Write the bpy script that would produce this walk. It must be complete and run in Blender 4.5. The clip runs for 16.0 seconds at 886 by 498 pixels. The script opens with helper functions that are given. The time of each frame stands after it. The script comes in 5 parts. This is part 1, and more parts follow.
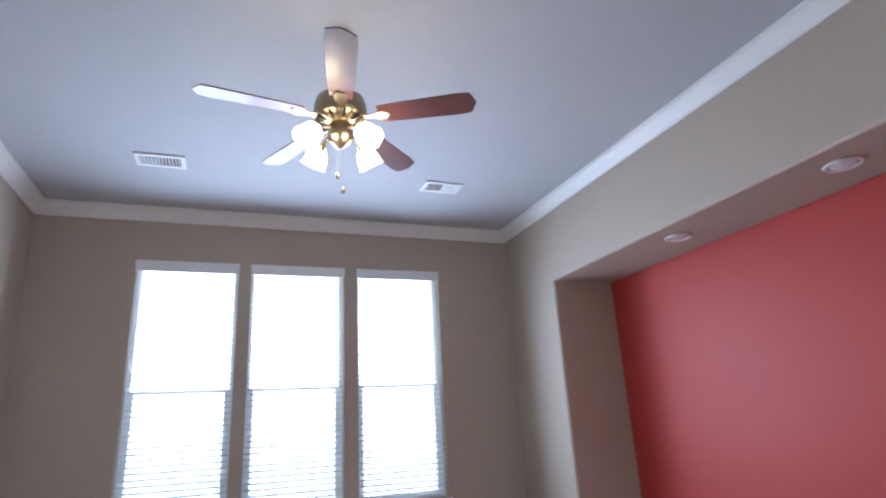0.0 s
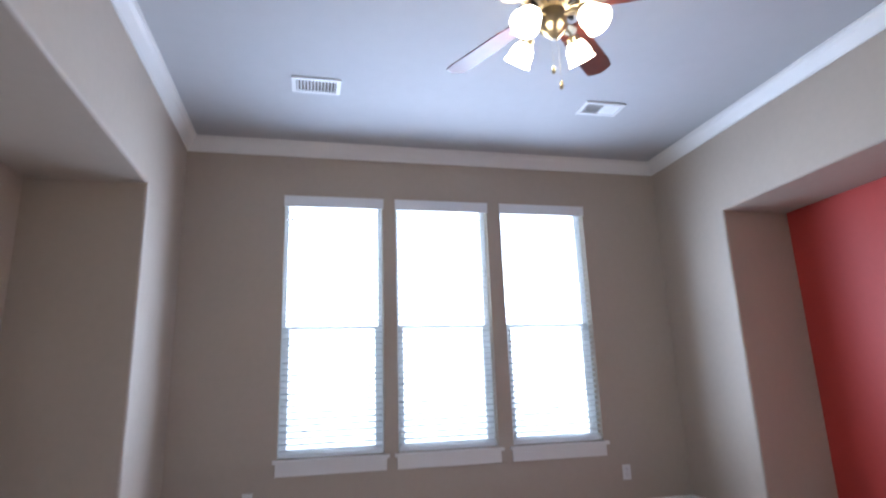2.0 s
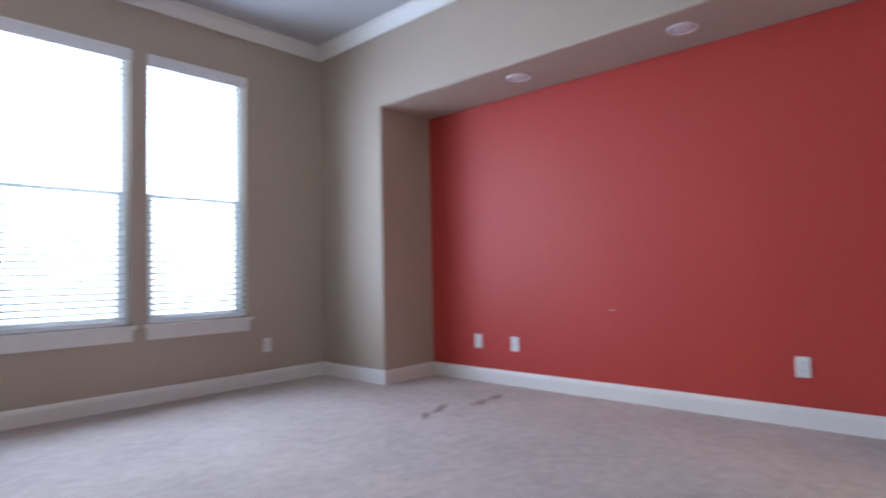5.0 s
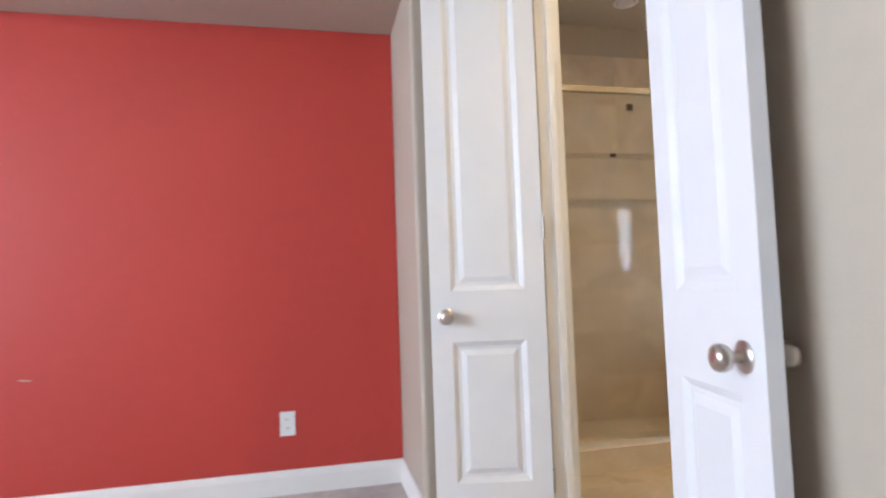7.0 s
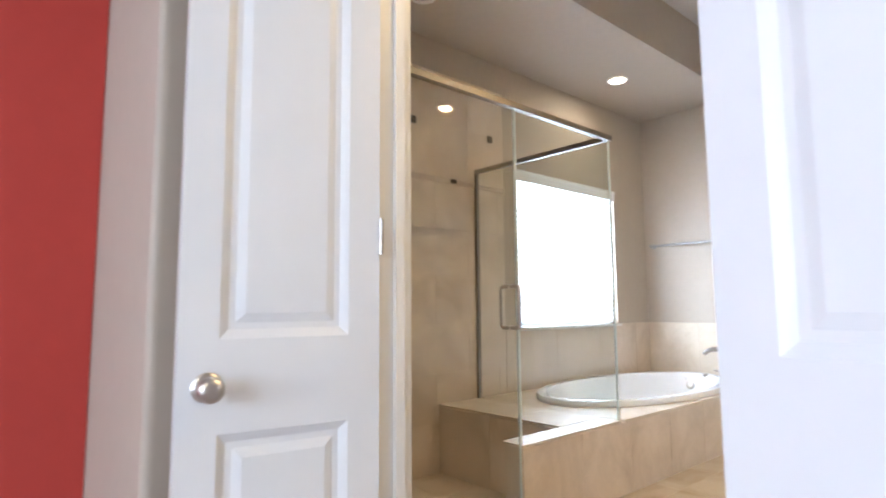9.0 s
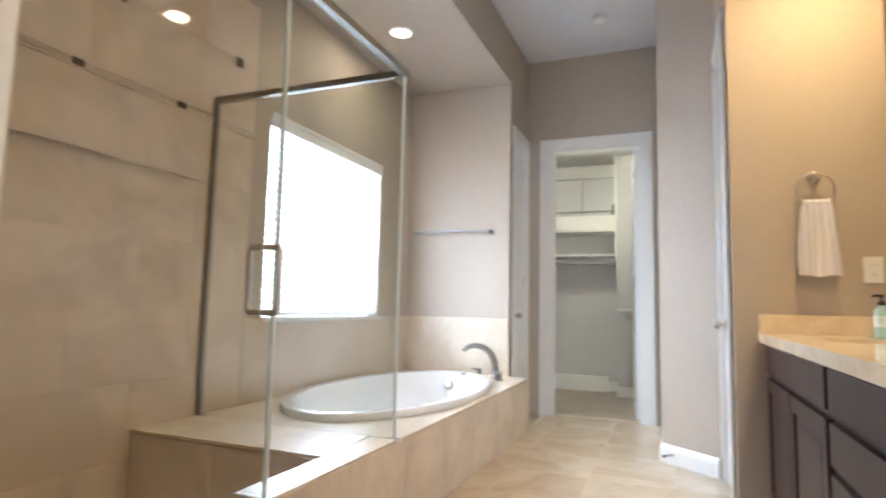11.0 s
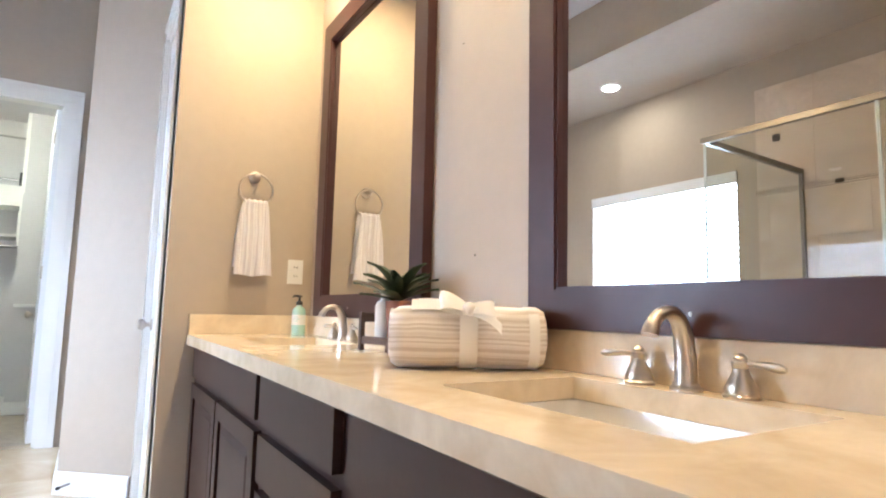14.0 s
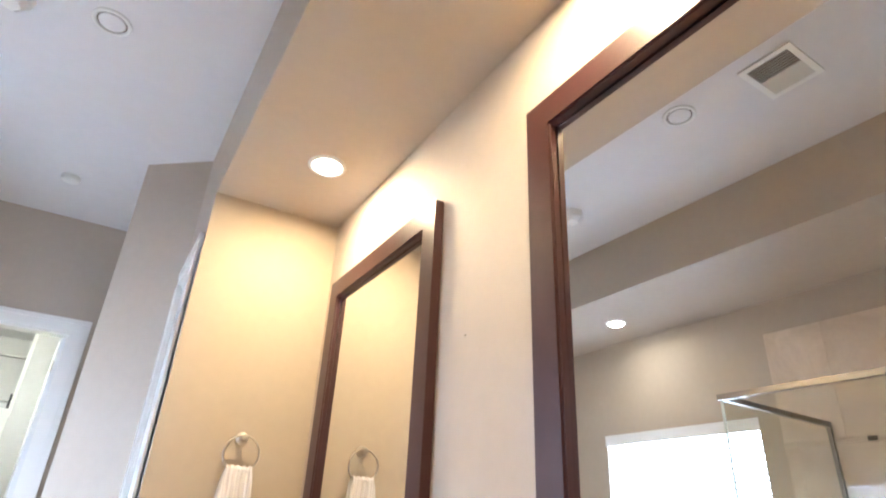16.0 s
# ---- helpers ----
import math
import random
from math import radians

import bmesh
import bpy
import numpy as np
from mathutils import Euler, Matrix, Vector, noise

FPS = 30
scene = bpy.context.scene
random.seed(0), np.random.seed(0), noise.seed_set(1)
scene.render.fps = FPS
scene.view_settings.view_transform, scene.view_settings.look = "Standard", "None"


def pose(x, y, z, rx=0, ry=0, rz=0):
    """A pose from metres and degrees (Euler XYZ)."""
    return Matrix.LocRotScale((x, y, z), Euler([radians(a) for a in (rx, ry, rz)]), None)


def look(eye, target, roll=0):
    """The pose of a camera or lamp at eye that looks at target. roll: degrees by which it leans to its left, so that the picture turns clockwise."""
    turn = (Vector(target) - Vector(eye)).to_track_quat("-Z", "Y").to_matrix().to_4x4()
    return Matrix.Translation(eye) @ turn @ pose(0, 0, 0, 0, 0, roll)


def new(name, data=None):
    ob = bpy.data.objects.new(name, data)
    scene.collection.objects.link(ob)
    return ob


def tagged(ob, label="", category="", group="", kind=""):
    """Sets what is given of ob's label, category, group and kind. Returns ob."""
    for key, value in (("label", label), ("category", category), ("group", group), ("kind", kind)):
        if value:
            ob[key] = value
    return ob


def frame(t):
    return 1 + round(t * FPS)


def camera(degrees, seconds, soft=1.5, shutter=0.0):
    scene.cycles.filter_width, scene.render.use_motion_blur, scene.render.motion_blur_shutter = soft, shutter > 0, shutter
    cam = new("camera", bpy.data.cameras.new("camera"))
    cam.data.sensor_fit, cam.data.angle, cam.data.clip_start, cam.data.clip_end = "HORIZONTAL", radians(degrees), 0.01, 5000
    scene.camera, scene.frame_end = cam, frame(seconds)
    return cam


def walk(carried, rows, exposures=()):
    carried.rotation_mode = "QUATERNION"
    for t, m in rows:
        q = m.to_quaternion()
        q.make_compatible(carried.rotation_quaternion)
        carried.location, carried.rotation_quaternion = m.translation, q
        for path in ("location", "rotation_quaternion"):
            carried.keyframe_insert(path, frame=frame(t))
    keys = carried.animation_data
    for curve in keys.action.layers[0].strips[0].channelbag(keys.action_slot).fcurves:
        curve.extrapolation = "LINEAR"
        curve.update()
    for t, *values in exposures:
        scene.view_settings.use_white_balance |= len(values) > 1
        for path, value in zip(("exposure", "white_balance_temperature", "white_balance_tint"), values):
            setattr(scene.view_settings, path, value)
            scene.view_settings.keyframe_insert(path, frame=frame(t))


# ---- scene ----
cam = camera(75.9, 16.0, soft=2.0, shutter=0.5)
PATH = [
    (0, (-2.588, -5.013, 1.185), (-1.909, -3.227, 1.776), -3.2),
    (0.5, (-2.606, -4.862, 1.193), (-2.073, -3.045, 1.838), -3.1),
    (1, (-2.69, -4.67, 1.149), (-2.275, -2.825, 1.801), -2.8),
    (1.5, (-2.917, -4.513, 1.11), (-2.517, -2.645, 1.703), -2.5),
    (2, (-3.124, -4.515, 1.069), (-2.679, -2.622, 1.537), -2.0),
    (2.5, (-3.378, -4.593, 0.995), (-2.89, -2.678, 1.299), -1.5),
    (3, (-3.645, -4.65, 0.963), (-3.001, -2.762, 1.116), -1.4),
    (3.2, (-3.702, -4.668, 0.951), (-2.988, -2.803, 1.063), -1.4),
    (5.3, (-3.067, -4.369, 0.914), (-1.392, -3.281, 1.003), -1.3),
    (5.5, (-3.015, -4.324, 0.914), (-1.213, -3.463, 1.014), -1.6),
    (6, (-2.832, -4.221, 0.944), (-0.877, -3.81, 1.027), -2.0),
    (6.5, (-2.636, -4.079, 0.937), (-0.64, -4.108, 1.07), -1.7),
    (7, (-2.348, -3.887, 1.009), (-0.4, -4.327, 1.122), -2.0),
    (7.5, (-2.125, -3.677, 1.038), (-0.294, -4.471, 1.175), -1.5),
    (8, (-1.848, -3.732, 1.04), (-0.113, -4.715, 1.195), -1.0),
    (8.2, (-1.768, -3.76, 1.043), (-0.087, -4.829, 1.212), -0.8),
    (10.3, (-0.857, -4.433, 0.976), (0.307, -6.048, 1.175), 0.7),
    (10.5, (-0.823, -4.505, 0.968), (0.257, -6.177, 1.166), 1.1),
    (11, (-0.718, -4.605, 0.966), (0.031, -6.449, 1.165), 1.3),
    (11.5, (-0.693, -4.732, 0.953), (-0.263, -6.677, 1.14), 1.6),
    (12, (-0.725, -4.887, 0.956), (-0.745, -6.876, 1.161), 1.8),
    (12.5, (-0.774, -4.909, 0.944), (-1.169, -6.857, 1.159), 1.9),
    (13, (-0.76, -4.929, 0.956), (-1.517, -6.767, 1.172), 1.7),
    (13.5, (-0.736, -4.945, 0.975), (-1.705, -6.681, 1.192), 1.5),
    (14, (-0.718, -4.961, 0.998), (-1.76, -6.655, 1.214), 1.2),
    (14.5, (-0.728, -4.99, 1.084), (-1.782, -6.665, 1.374), 1.3),
    (15, (-0.743, -4.977, 1.233), (-1.752, -6.624, 1.755), 2.0),
    (15.5, (-0.736, -4.972, 1.278), (-1.692, -6.565, 2.02), 2.3),
    (16, (-0.743, -4.976, 1.3), (-1.646, -6.532, 2.174), 2.8),
]
EXPOSURES = [(0, -0.04, 5500, 12), (2, 0.06, 5500, 12), (3.2, 0.42, 5450, 12), (5.3, 0.0, 5650, 11), (6, 0.15, 5950, 10), (7, 0.67, 6050, 9), (8, 0.73, 5920, 9), (10.3, 0.56, 5950, 9), (11.5, 0.75, 5950, 9), (12.5, 0.88, 5850, 9), (14, 1.1, 5500, 9), (15, 1.04, 5500, 9), (16, 1.15, 5450, 9)]
walk(cam, [(t, look(eye, target, roll)) for t, eye, target, roll in PATH], EXPOSURES)

# ---- light ----
world = bpy.data.worlds.new("sky")
scene.world = world
world.use_nodes = True
_sky = world.node_tree.nodes.new("ShaderNodeTexSky")
_sky.sky_type = "NISHITA"
_sky.sun_disc = False
_sky.sun_elevation, _sky.sun_rotation = radians(38), radians(150)
world.node_tree.nodes["Background"].inputs["Strength"].default_value = 0.12
world.node_tree.links.new(_sky.outputs[0], world.node_tree.nodes["Background"].inputs["Color"])
_sun = bpy.data.lights.new("sun", "SUN")
_sun.energy, _sun.angle, _sun.color = 2.5, radians(0.6), (1.0, 0.95, 0.88)
new("sun", _sun).matrix_world = look((0, 0, 0), (0.35, 0.75, -0.7))

BED_WINDOW_WATTS, BATH_WINDOW_WATTS, FAN_GLOW, CAN_WATTS = 31.0, 80.0, 26.0, 12.5


def daylight(name, m, width, height, watts, color=(0.735, 0.83, 1.0), spread=180):
    lamp = bpy.data.lights.new(name, "AREA")
    lamp.shape, lamp.size, lamp.size_y, lamp.energy, lamp.color = "RECTANGLE", width, height, watts, color
    lamp.spread = radians(spread)
    ob = new(name, lamp)
    ob.matrix_world = m
    return ob


def can_lamp(x, y, z, watts, color):
    """A round lamp just under the lens of a recessed light, facing down."""
    lamp = bpy.data.lights.new("downlight_lamp", "AREA")
    lamp.shape, lamp.size, lamp.energy, lamp.color = "DISK", 0.12, watts, color
    new("downlight_lamp", lamp).matrix_world = pose(x, y, z)


# ---- plan ----
CEIL, BCEIL, CLOSET_CEIL = 3.058, 3.33, 2.75
WEST, NORTH, EAST, SOUTH = -4.11, 0.0, 0.0, -6.6
ALC_E = (0.59, -4.305, -0.855, 2.33)      # back x, south, north, height
ALC_W = (-4.78, -4.20, -0.94, 2.33)
DOOR_Y0, DOOR_Y1 = -4.905, -4.80          # bath face, bedroom face
DOOR_X0, DOOR_X1, DOOR_H = -1.085, -0.165, 2.46
BW, BE, BN, BS = -1.63, 1.50, -4.905, -9.845
NICHE_X, NICHE_Y, NICHE_Z = 0.555, -9.23, 2.90
VAN_END, VAN_FRONT, VAN_TOP, VAN_SOFFIT = -7.66, -1.084, 0.873, 2.742
DECK, DECK_X, BENCH_Y, GLASS_Y, GLASS_TOP, GLASS_X = 0.40, 0.375, -6.46, -6.825, 2.02, 0.388
PONY_END = -6.0
WINDOWS = ((-3.352, -2.567), (-2.462, -1.664), (-1.542, -0.758))
WIN_Z = (0.585, 2.588)
OUTER_X = -1.74                           # corner of the bath wall in the bedroom
BWIN = (-8.675, -7.285, 0.872, 2.09)


# ---- mesh helpers ----
def box(bm, x0, x1, y0, y1, z0, z1):
    v = [bm.verts.new(p) for p in ((x0, y0, z0), (x1, y0, z0), (x1, y1, z0), (x0, y1, z0), (x0, y0, z1), (x1, y0, z1), (x1, y1, z1), (x0, y1, z1))]
    for f in ((3, 2, 1, 0), (4, 5, 6, 7), (0, 1, 5, 4), (1, 2, 6, 5), (2, 3, 7, 6), (3, 0, 4, 7)):
        bm.faces.new([v[i] for i in f])
    return v


def prism(bm, points, z0, z1):
    """An upright block over a plan given counter-clockwise."""
    low = [bm.verts.new((x, y, z0)) for x, y in points]
    top = [bm.verts.new((x, y, z1)) for x, y in points]
    n = len(points)
    bm.faces.new(low[::-1])
    bm.faces.new(top)
    for i in range(n):
        bm.faces.new((low[i], low[(i + 1) % n], top[(i + 1) % n], top[i]))


def rings(bm, loops, closed=True, caps=True):
    """Skin over a list of loops of points with the same count."""
    made = [[bm.verts.new(p) for p in loop] for loop in loops]
    for a, b in zip(made, made[1:]):
        n = len(a)
        for i in range(n if closed else n - 1):
            bm.faces.new((a[i], a[(i + 1) % n], b[(i + 1) % n], b[i]))
    if caps and closed:
        bm.faces.new(made[0][::-1])
        bm.faces.new(made[-1])
    return made


def lathe(bm, profile, seg=20, m=None, caps=True):
    loops = [[(r * math.cos(2 * math.pi * k / seg), r * math.sin(2 * math.pi * k / seg), z) for k in range(seg)] for r, z in profile]
    if m is not None:
        loops = [[m @ Vector(p) for p in loop] for loop in loops]
    return rings(bm, loops, caps=caps)


def tube(bm, points, radii, seg=12, flat=1.0):
    """A round bar along a bent line."""
    pts = [Vector(p) for p in points]
    if not hasattr(radii, "__len__"):
        radii = [radii] * len(pts)
    loops, side = [], None
    for i, p in enumerate(pts):
        d = (pts[min(i + 1, len(pts) - 1)] - pts[max(i - 1, 0)]).normalized()
        if side is None:
            side = d.orthogonal().normalized()
        side = (side - d * side.dot(d)).normalized()
        up = d.cross(side)
        loops.append([p + radii[i] * (math.cos(a) * side + flat * math.sin(a) * up) for a in (2 * math.pi * k / seg for k in range(seg))])
    rings(bm, loops)


def bend(p0, p1, p2, n=8):
    a, b, c = Vector(p0), Vector(p1), Vector(p2)
    return [(1 - t) ** 2 * a + 2 * t * (1 - t) * b + t * t * c for t in (k / n for k in range(n + 1))]


def finish(name, bm, material, smooth=False, bevel=0.0, segments=2):
    if bevel:
        bmesh.ops.bevel(bm, geom=[e for e in bm.edges if len(e.link_faces) == 2 and e.calc_face_angle(0) > 0.6], offset=bevel, segments=segments, affect="EDGES", clamp_overlap=True)
    bmesh.ops.recalc_face_normals(bm, faces=bm.faces)
    me = bpy.data.meshes.new(name)
    if smooth:
        for f in bm.faces:
            f.smooth = True
        for e in bm.edges:
            if len(e.link_faces) == 2 and e.calc_face_angle(0) > 0.75:
                e.smooth = False
    bm.to_mesh(me)
    bm.free()
    me.materials.append(material)
    return me


def part(name, bm, material, parent=None, label="", smooth=False, bevel=0.0, m=None, segments=2):
    ob = new(name, finish(name, bm, material, smooth, bevel, segments))
    if parent is not None:
        ob.parent = parent
    if m is not None:
        ob.matrix_basis = m
    if label:
        ob["label"] = label
    return ob


def thing(name, m, label, category, group="", kind=""):
    ob = new(name)
    ob.empty_display_size = 0.1
    ob.matrix_basis = m
    return tagged(ob, label, category, group, kind)


def solid(name, boxes, material, label="", bevel=0.0, parent=None, kind="structure", category=""):
    bm = bmesh.new()
    for b in boxes:
        box(bm, *b)
    ob = part(name, bm, material, parent, bevel=bevel)
    if parent is None:
        tagged(ob, label, category or name.split("_")[0], kind=kind)
    elif label:
        ob["label"] = label
    return ob


# ---- materials ----
def material(name, color, rough=0.6, metal=0.0, scale=30.0, vary=0.06, bump=0.0, bump_scale=200.0, coat=0.0, spec=0.5, blotch=0.0, random_vary=0.0, sheen=0.0):
    m = bpy.data.materials.new(name)
    m.use_nodes = True
    nt = m.node_tree
    n, l = nt.nodes, nt.links
    b = n["Principled BSDF"]
    b.inputs["Roughness"].default_value, b.inputs["Metallic"].default_value = rough, metal
    b.inputs["Specular IOR Level"].default_value = spec
    b.inputs["Coat Weight"].default_value = coat
    b.inputs["Sheen Weight"].default_value = sheen
    geo = n.new("ShaderNodeNewGeometry")
    small = n.new("ShaderNodeTexNoise")
    small.inputs["Scale"].default_value, small.inputs["Detail"].default_value = scale, 5
    large = n.new("ShaderNodeTexNoise")
    large.inputs["Scale"].default_value, large.inputs["Detail"].default_value = 1.7, 3
    l.new(geo.outputs["Position"], small.inputs["Vector"])
    l.new(geo.outputs["Position"], large.inputs["Vector"])
    add = n.new("ShaderNodeMath")
    add.operation = "MULTIPLY_ADD"
    l.new(large.outputs["Fac"], add.inputs[0])
    add.inputs[1].default_value = 0.8 + blotch
    l.new(small.outputs["Fac"], add.inputs[2])
    top = add
    if random_vary:
        info = n.new("ShaderNodeObjectInfo")
        more = n.new("ShaderNodeMath")
        more.operation = "MULTIPLY_ADD"
        l.new(info.outputs["Random"], more.inputs[0])
        more.inputs[1].default_value = random_vary
        l.new(add.outputs[0], more.inputs[2])
        top = more
    ramp = n.new("ShaderNodeMapRange")
    ramp.inputs["From Min"].default_value, ramp.inputs["From Max"].default_value = 0.45, 1.35 + blotch + random_vary
    ramp.inputs["To Min"].default_value, ramp.inputs["To Max"].default_value = 1 - vary, 1 + vary
    l.new(top.outputs[0], ramp.inputs["Value"])
    mix = n.new("ShaderNodeVectorMath")
    mix.operation = "SCALE"
    mix.inputs[0].default_value = color
    l.new(ramp.outputs[0], mix.inputs["Scale"])
    l.new(mix.outputs[0], b.inputs["Base Color"])
    if bump:
        grain = n.new("ShaderNodeTexNoise")
        grain.inputs["Scale"].default_value, grain.inputs["Detail"].default_value = bump_scale, 4
        l.new(geo.outputs["Position"], grain.inputs["Vector"])
        bp = n.new("ShaderNodeBump")
        bp.inputs["Strength"].default_value, bp.inputs["Distance"].default_value = bump, 0.004
        l.new(grain.outputs["Fac"], bp.inputs["Height"])
        l.new(bp.outputs[0], b.inputs["Normal"])
    return m


def glow(name, color, strength):
    m = bpy.data.materials.new(name)
    m.use_nodes = True
    b = m.node_tree.nodes["Principled BSDF"]
    b.inputs["Base Color"].default_value = (0.85, 0.83, 0.8, 1)
    b.inputs["Emission Color"].default_value = (*color, 1)
    b.inputs["Emission Strength"].default_value = strength
    return m


def pane_material(name, tint, gloss=1.0):
    m = bpy.data.materials.new(name)
    m.use_nodes = True
    n, l = m.node_tree.nodes, m.node_tree.links
    n.remove(n["Principled BSDF"])
    clear, shine, mix, fres, mul = n.new("ShaderNodeBsdfTransparent"), n.new("ShaderNodeBsdfGlossy"), n.new("ShaderNodeMixShader"), n.new("ShaderNodeLayerWeight"), n.new("ShaderNodeMath")
    clear.inputs["Color"].default_value = (*tint, 1)
    shine.inputs["Roughness"].default_value = 0.01
    fres.inputs["Blend"].default_value = 0.5
    steep = n.new("ShaderNodeMath")
    steep.operation = "POWER"
    steep.inputs[1].default_value = 4.0
    l.new(fres.outputs["Facing"], steep.inputs[0])
    mul.operation = "MULTIPLY_ADD"
    mul.inputs[1].default_value, mul.inputs[2].default_value = 0.55 * gloss, 0.035 * gloss
    l.new(steep.outputs[0], mul.inputs[0])
    l.new(mul.outputs[0], mix.inputs["Fac"])
    l.new(clear.outputs[0], mix.inputs[1])
    l.new(shine.outputs[0], mix.inputs[2])
    l.new(mix.outputs[0], n["Material Output"].inputs["Surface"])
    return m


def slat_material(name, color):
    """Thin white vinyl that lets daylight glow through."""
    m = bpy.data.materials.new(name)
    m.use_nodes = True
    n, l = m.node_tree.nodes, m.node_tree.links
    thin, mix = n.new("ShaderNodeBsdfTranslucent"), n.new("ShaderNodeMixShader")
    n["Principled BSDF"].inputs["Base Color"].default_value = (*color, 1)
    n["Principled BSDF"].inputs["Roughness"].default_value = 0.45
    thin.inputs["Color"].default_value = (*color, 1)
    mix.inputs["Fac"].default_value = 0.66
    l.new(n["Principled BSDF"].outputs[0], mix.inputs[1])
    l.new(thin.outputs[0], mix.inputs[2])
    l.new(mix.outputs[0], n["Material Output"].inputs["Surface"])
    return m


def stone_material(name, color, dark, rough, scale=2.5, random_vary=0.35, bump=0.03):
    """Cream limestone: clouds, thin veins and pits, with each slab a little different."""
    m = bpy.data.materials.new(name)
    m.use_nodes = True
    n, l = m.node_tree.nodes, m.node_tree.links
    b = n["Principled BSDF"]
    b.inputs["Roughness"].default_value = rough
    geo, info = n.new("ShaderNodeNewGeometry"), n.new("ShaderNodeObjectInfo")
    shift = n.new("ShaderNodeVectorMath")
    shift.operation = "ADD"
    l.new(geo.outputs["Position"], shift.inputs[0])
    far = n.new("ShaderNodeMath")
    far.operation = "MULTIPLY"
    far.inputs[1].default_value = 17.0
    l.new(info.outputs["Random"], far.inputs[0])
    l.new(far.outputs[0], shift.inputs[1])
    cloud = n.new("ShaderNodeTexNoise")
    cloud.inputs["Scale"].default_value, cloud.inputs["Detail"].default_value, cloud.inputs["Roughness"].default_value, cloud.inputs["Distortion"].default_value = scale, 8, 0.62, 0.8
    l.new(shift.outputs[0], cloud.inputs["Vector"])
    ramp = n.new("ShaderNodeValToRGB")
    ramp.color_ramp.elements[0].position, ramp.color_ramp.elements[0].color = 0.32, (*dark, 1)
    ramp.color_ramp.elements[1].position, ramp.color_ramp.elements[1].color = 0.62, (*color, 1)
    l.new(cloud.outputs["Fac"], ramp.inputs["Fac"])
    fine = n.new("ShaderNodeTexNoise")
    fine.inputs["Scale"].default_value, fine.inputs["Detail"].default_value = 45, 4
    l.new(shift.outputs[0], fine.inputs["Vector"])
    level = n.new("ShaderNodeMath")
    level.operation = "MULTIPLY_ADD"
    l.new(info.outputs["Random"], level.inputs[0])
    level.inputs[1].default_value = random_vary * 0.25
    level.inputs[2].default_value = 1 - random_vary * 0.14
    l2 = n.new("ShaderNodeMath")
    l2.operation = "MULTIPLY_ADD"
    l.new(fine.outputs["Fac"], l2.inputs[0])
    l2.inputs[1].default_value = 0.12
    l.new(level.outputs[0], l2.inputs[2])
    out = n.new("ShaderNodeVectorMath")
    out.operation = "SCALE"
    l.new(ramp.outputs["Color"], out.inputs[0])
    l.new(l2.outputs[0], out.inputs["Scale"])
    l.new(out.outputs[0], b.inputs["Base Color"])
    bp = n.new("ShaderNodeBump")
    bp.inputs["Strength"].default_value, bp.inputs["Distance"].default_value = bump, 0.003
    l.new(fine.outputs["Fac"], bp.inputs["Height"])
    l.new(bp.outputs[0], b.inputs["Normal"])
    return m


def stripe_material(name, light, dark, period, axis, rough=0.95):
    """Woven cloth in soft uneven stripes, measured in the thing's own metres."""
    m = bpy.data.materials.new(name)
    m.use_nodes = True
    n, l = m.node_tree.nodes, m.node_tree.links
    b = n["Principled BSDF"]
    b.inputs["Roughness"].default_value, b.inputs["Sheen Weight"].default_value = rough, 0.3
    tc, sep = n.new("ShaderNodeTexCoord"), n.new("ShaderNodeSeparateXYZ")
    drift = n.new("ShaderNodeTexNoise")
    drift.inputs["Scale"].default_value, drift.inputs["Detail"].default_value = 9.0, 2
    l.new(tc.outputs["Object"], drift.inputs["Vector"])
    wavy = n.new("ShaderNodeVectorMath")
    wavy.operation = "MULTIPLY_ADD"
    wavy.inputs[1].default_value = (0.014, 0.014, 0.014)
    l.new(drift.outputs["Color"], wavy.inputs[0])
    l.new(tc.outputs["Object"], wavy.inputs[2])
    l.new(wavy.outputs[0], sep.inputs[0])
    mul = n.new("ShaderNodeMath")
    mul.operation = "MULTIPLY"
    mul.inputs[1].default_value = 1 / period
    l.new(sep.outputs[axis], mul.inputs[0])
    band = n.new("ShaderNodeTexNoise")
    band.noise_dimensions = "1D"
    band.inputs["Scale"].default_value, band.inputs["Detail"].default_value = 1.0, 2
    l.new(mul.outputs[0], band.inputs["W"])
    ramp = n.new("ShaderNodeValToRGB")
    ramp.color_ramp.elements[0].position, ramp.color_ramp.elements[0].color = 0.44, (*dark, 1)
    ramp.color_ramp.elements[1].position, ramp.color_ramp.elements[1].color = 0.54, (*light, 1)
    l.new(band.outputs["Fac"], ramp.inputs["Fac"])
    l.new(ramp.outputs["Color"], b.inputs["Base Color"])
    loop = n.new("ShaderNodeTexNoise")
    loop.inputs["Scale"].default_value = 420
    l.new(tc.outputs["Object"], loop.inputs["Vector"])
    bp = n.new("ShaderNodeBump")
    bp.inputs["Strength"].default_value, bp.inputs["Distance"].default_value = 0.7, 0.003
    l.new(loop.outputs["Fac"], bp.inputs["Height"])
    l.new(bp.outputs[0], b.inputs["Normal"])
    return m


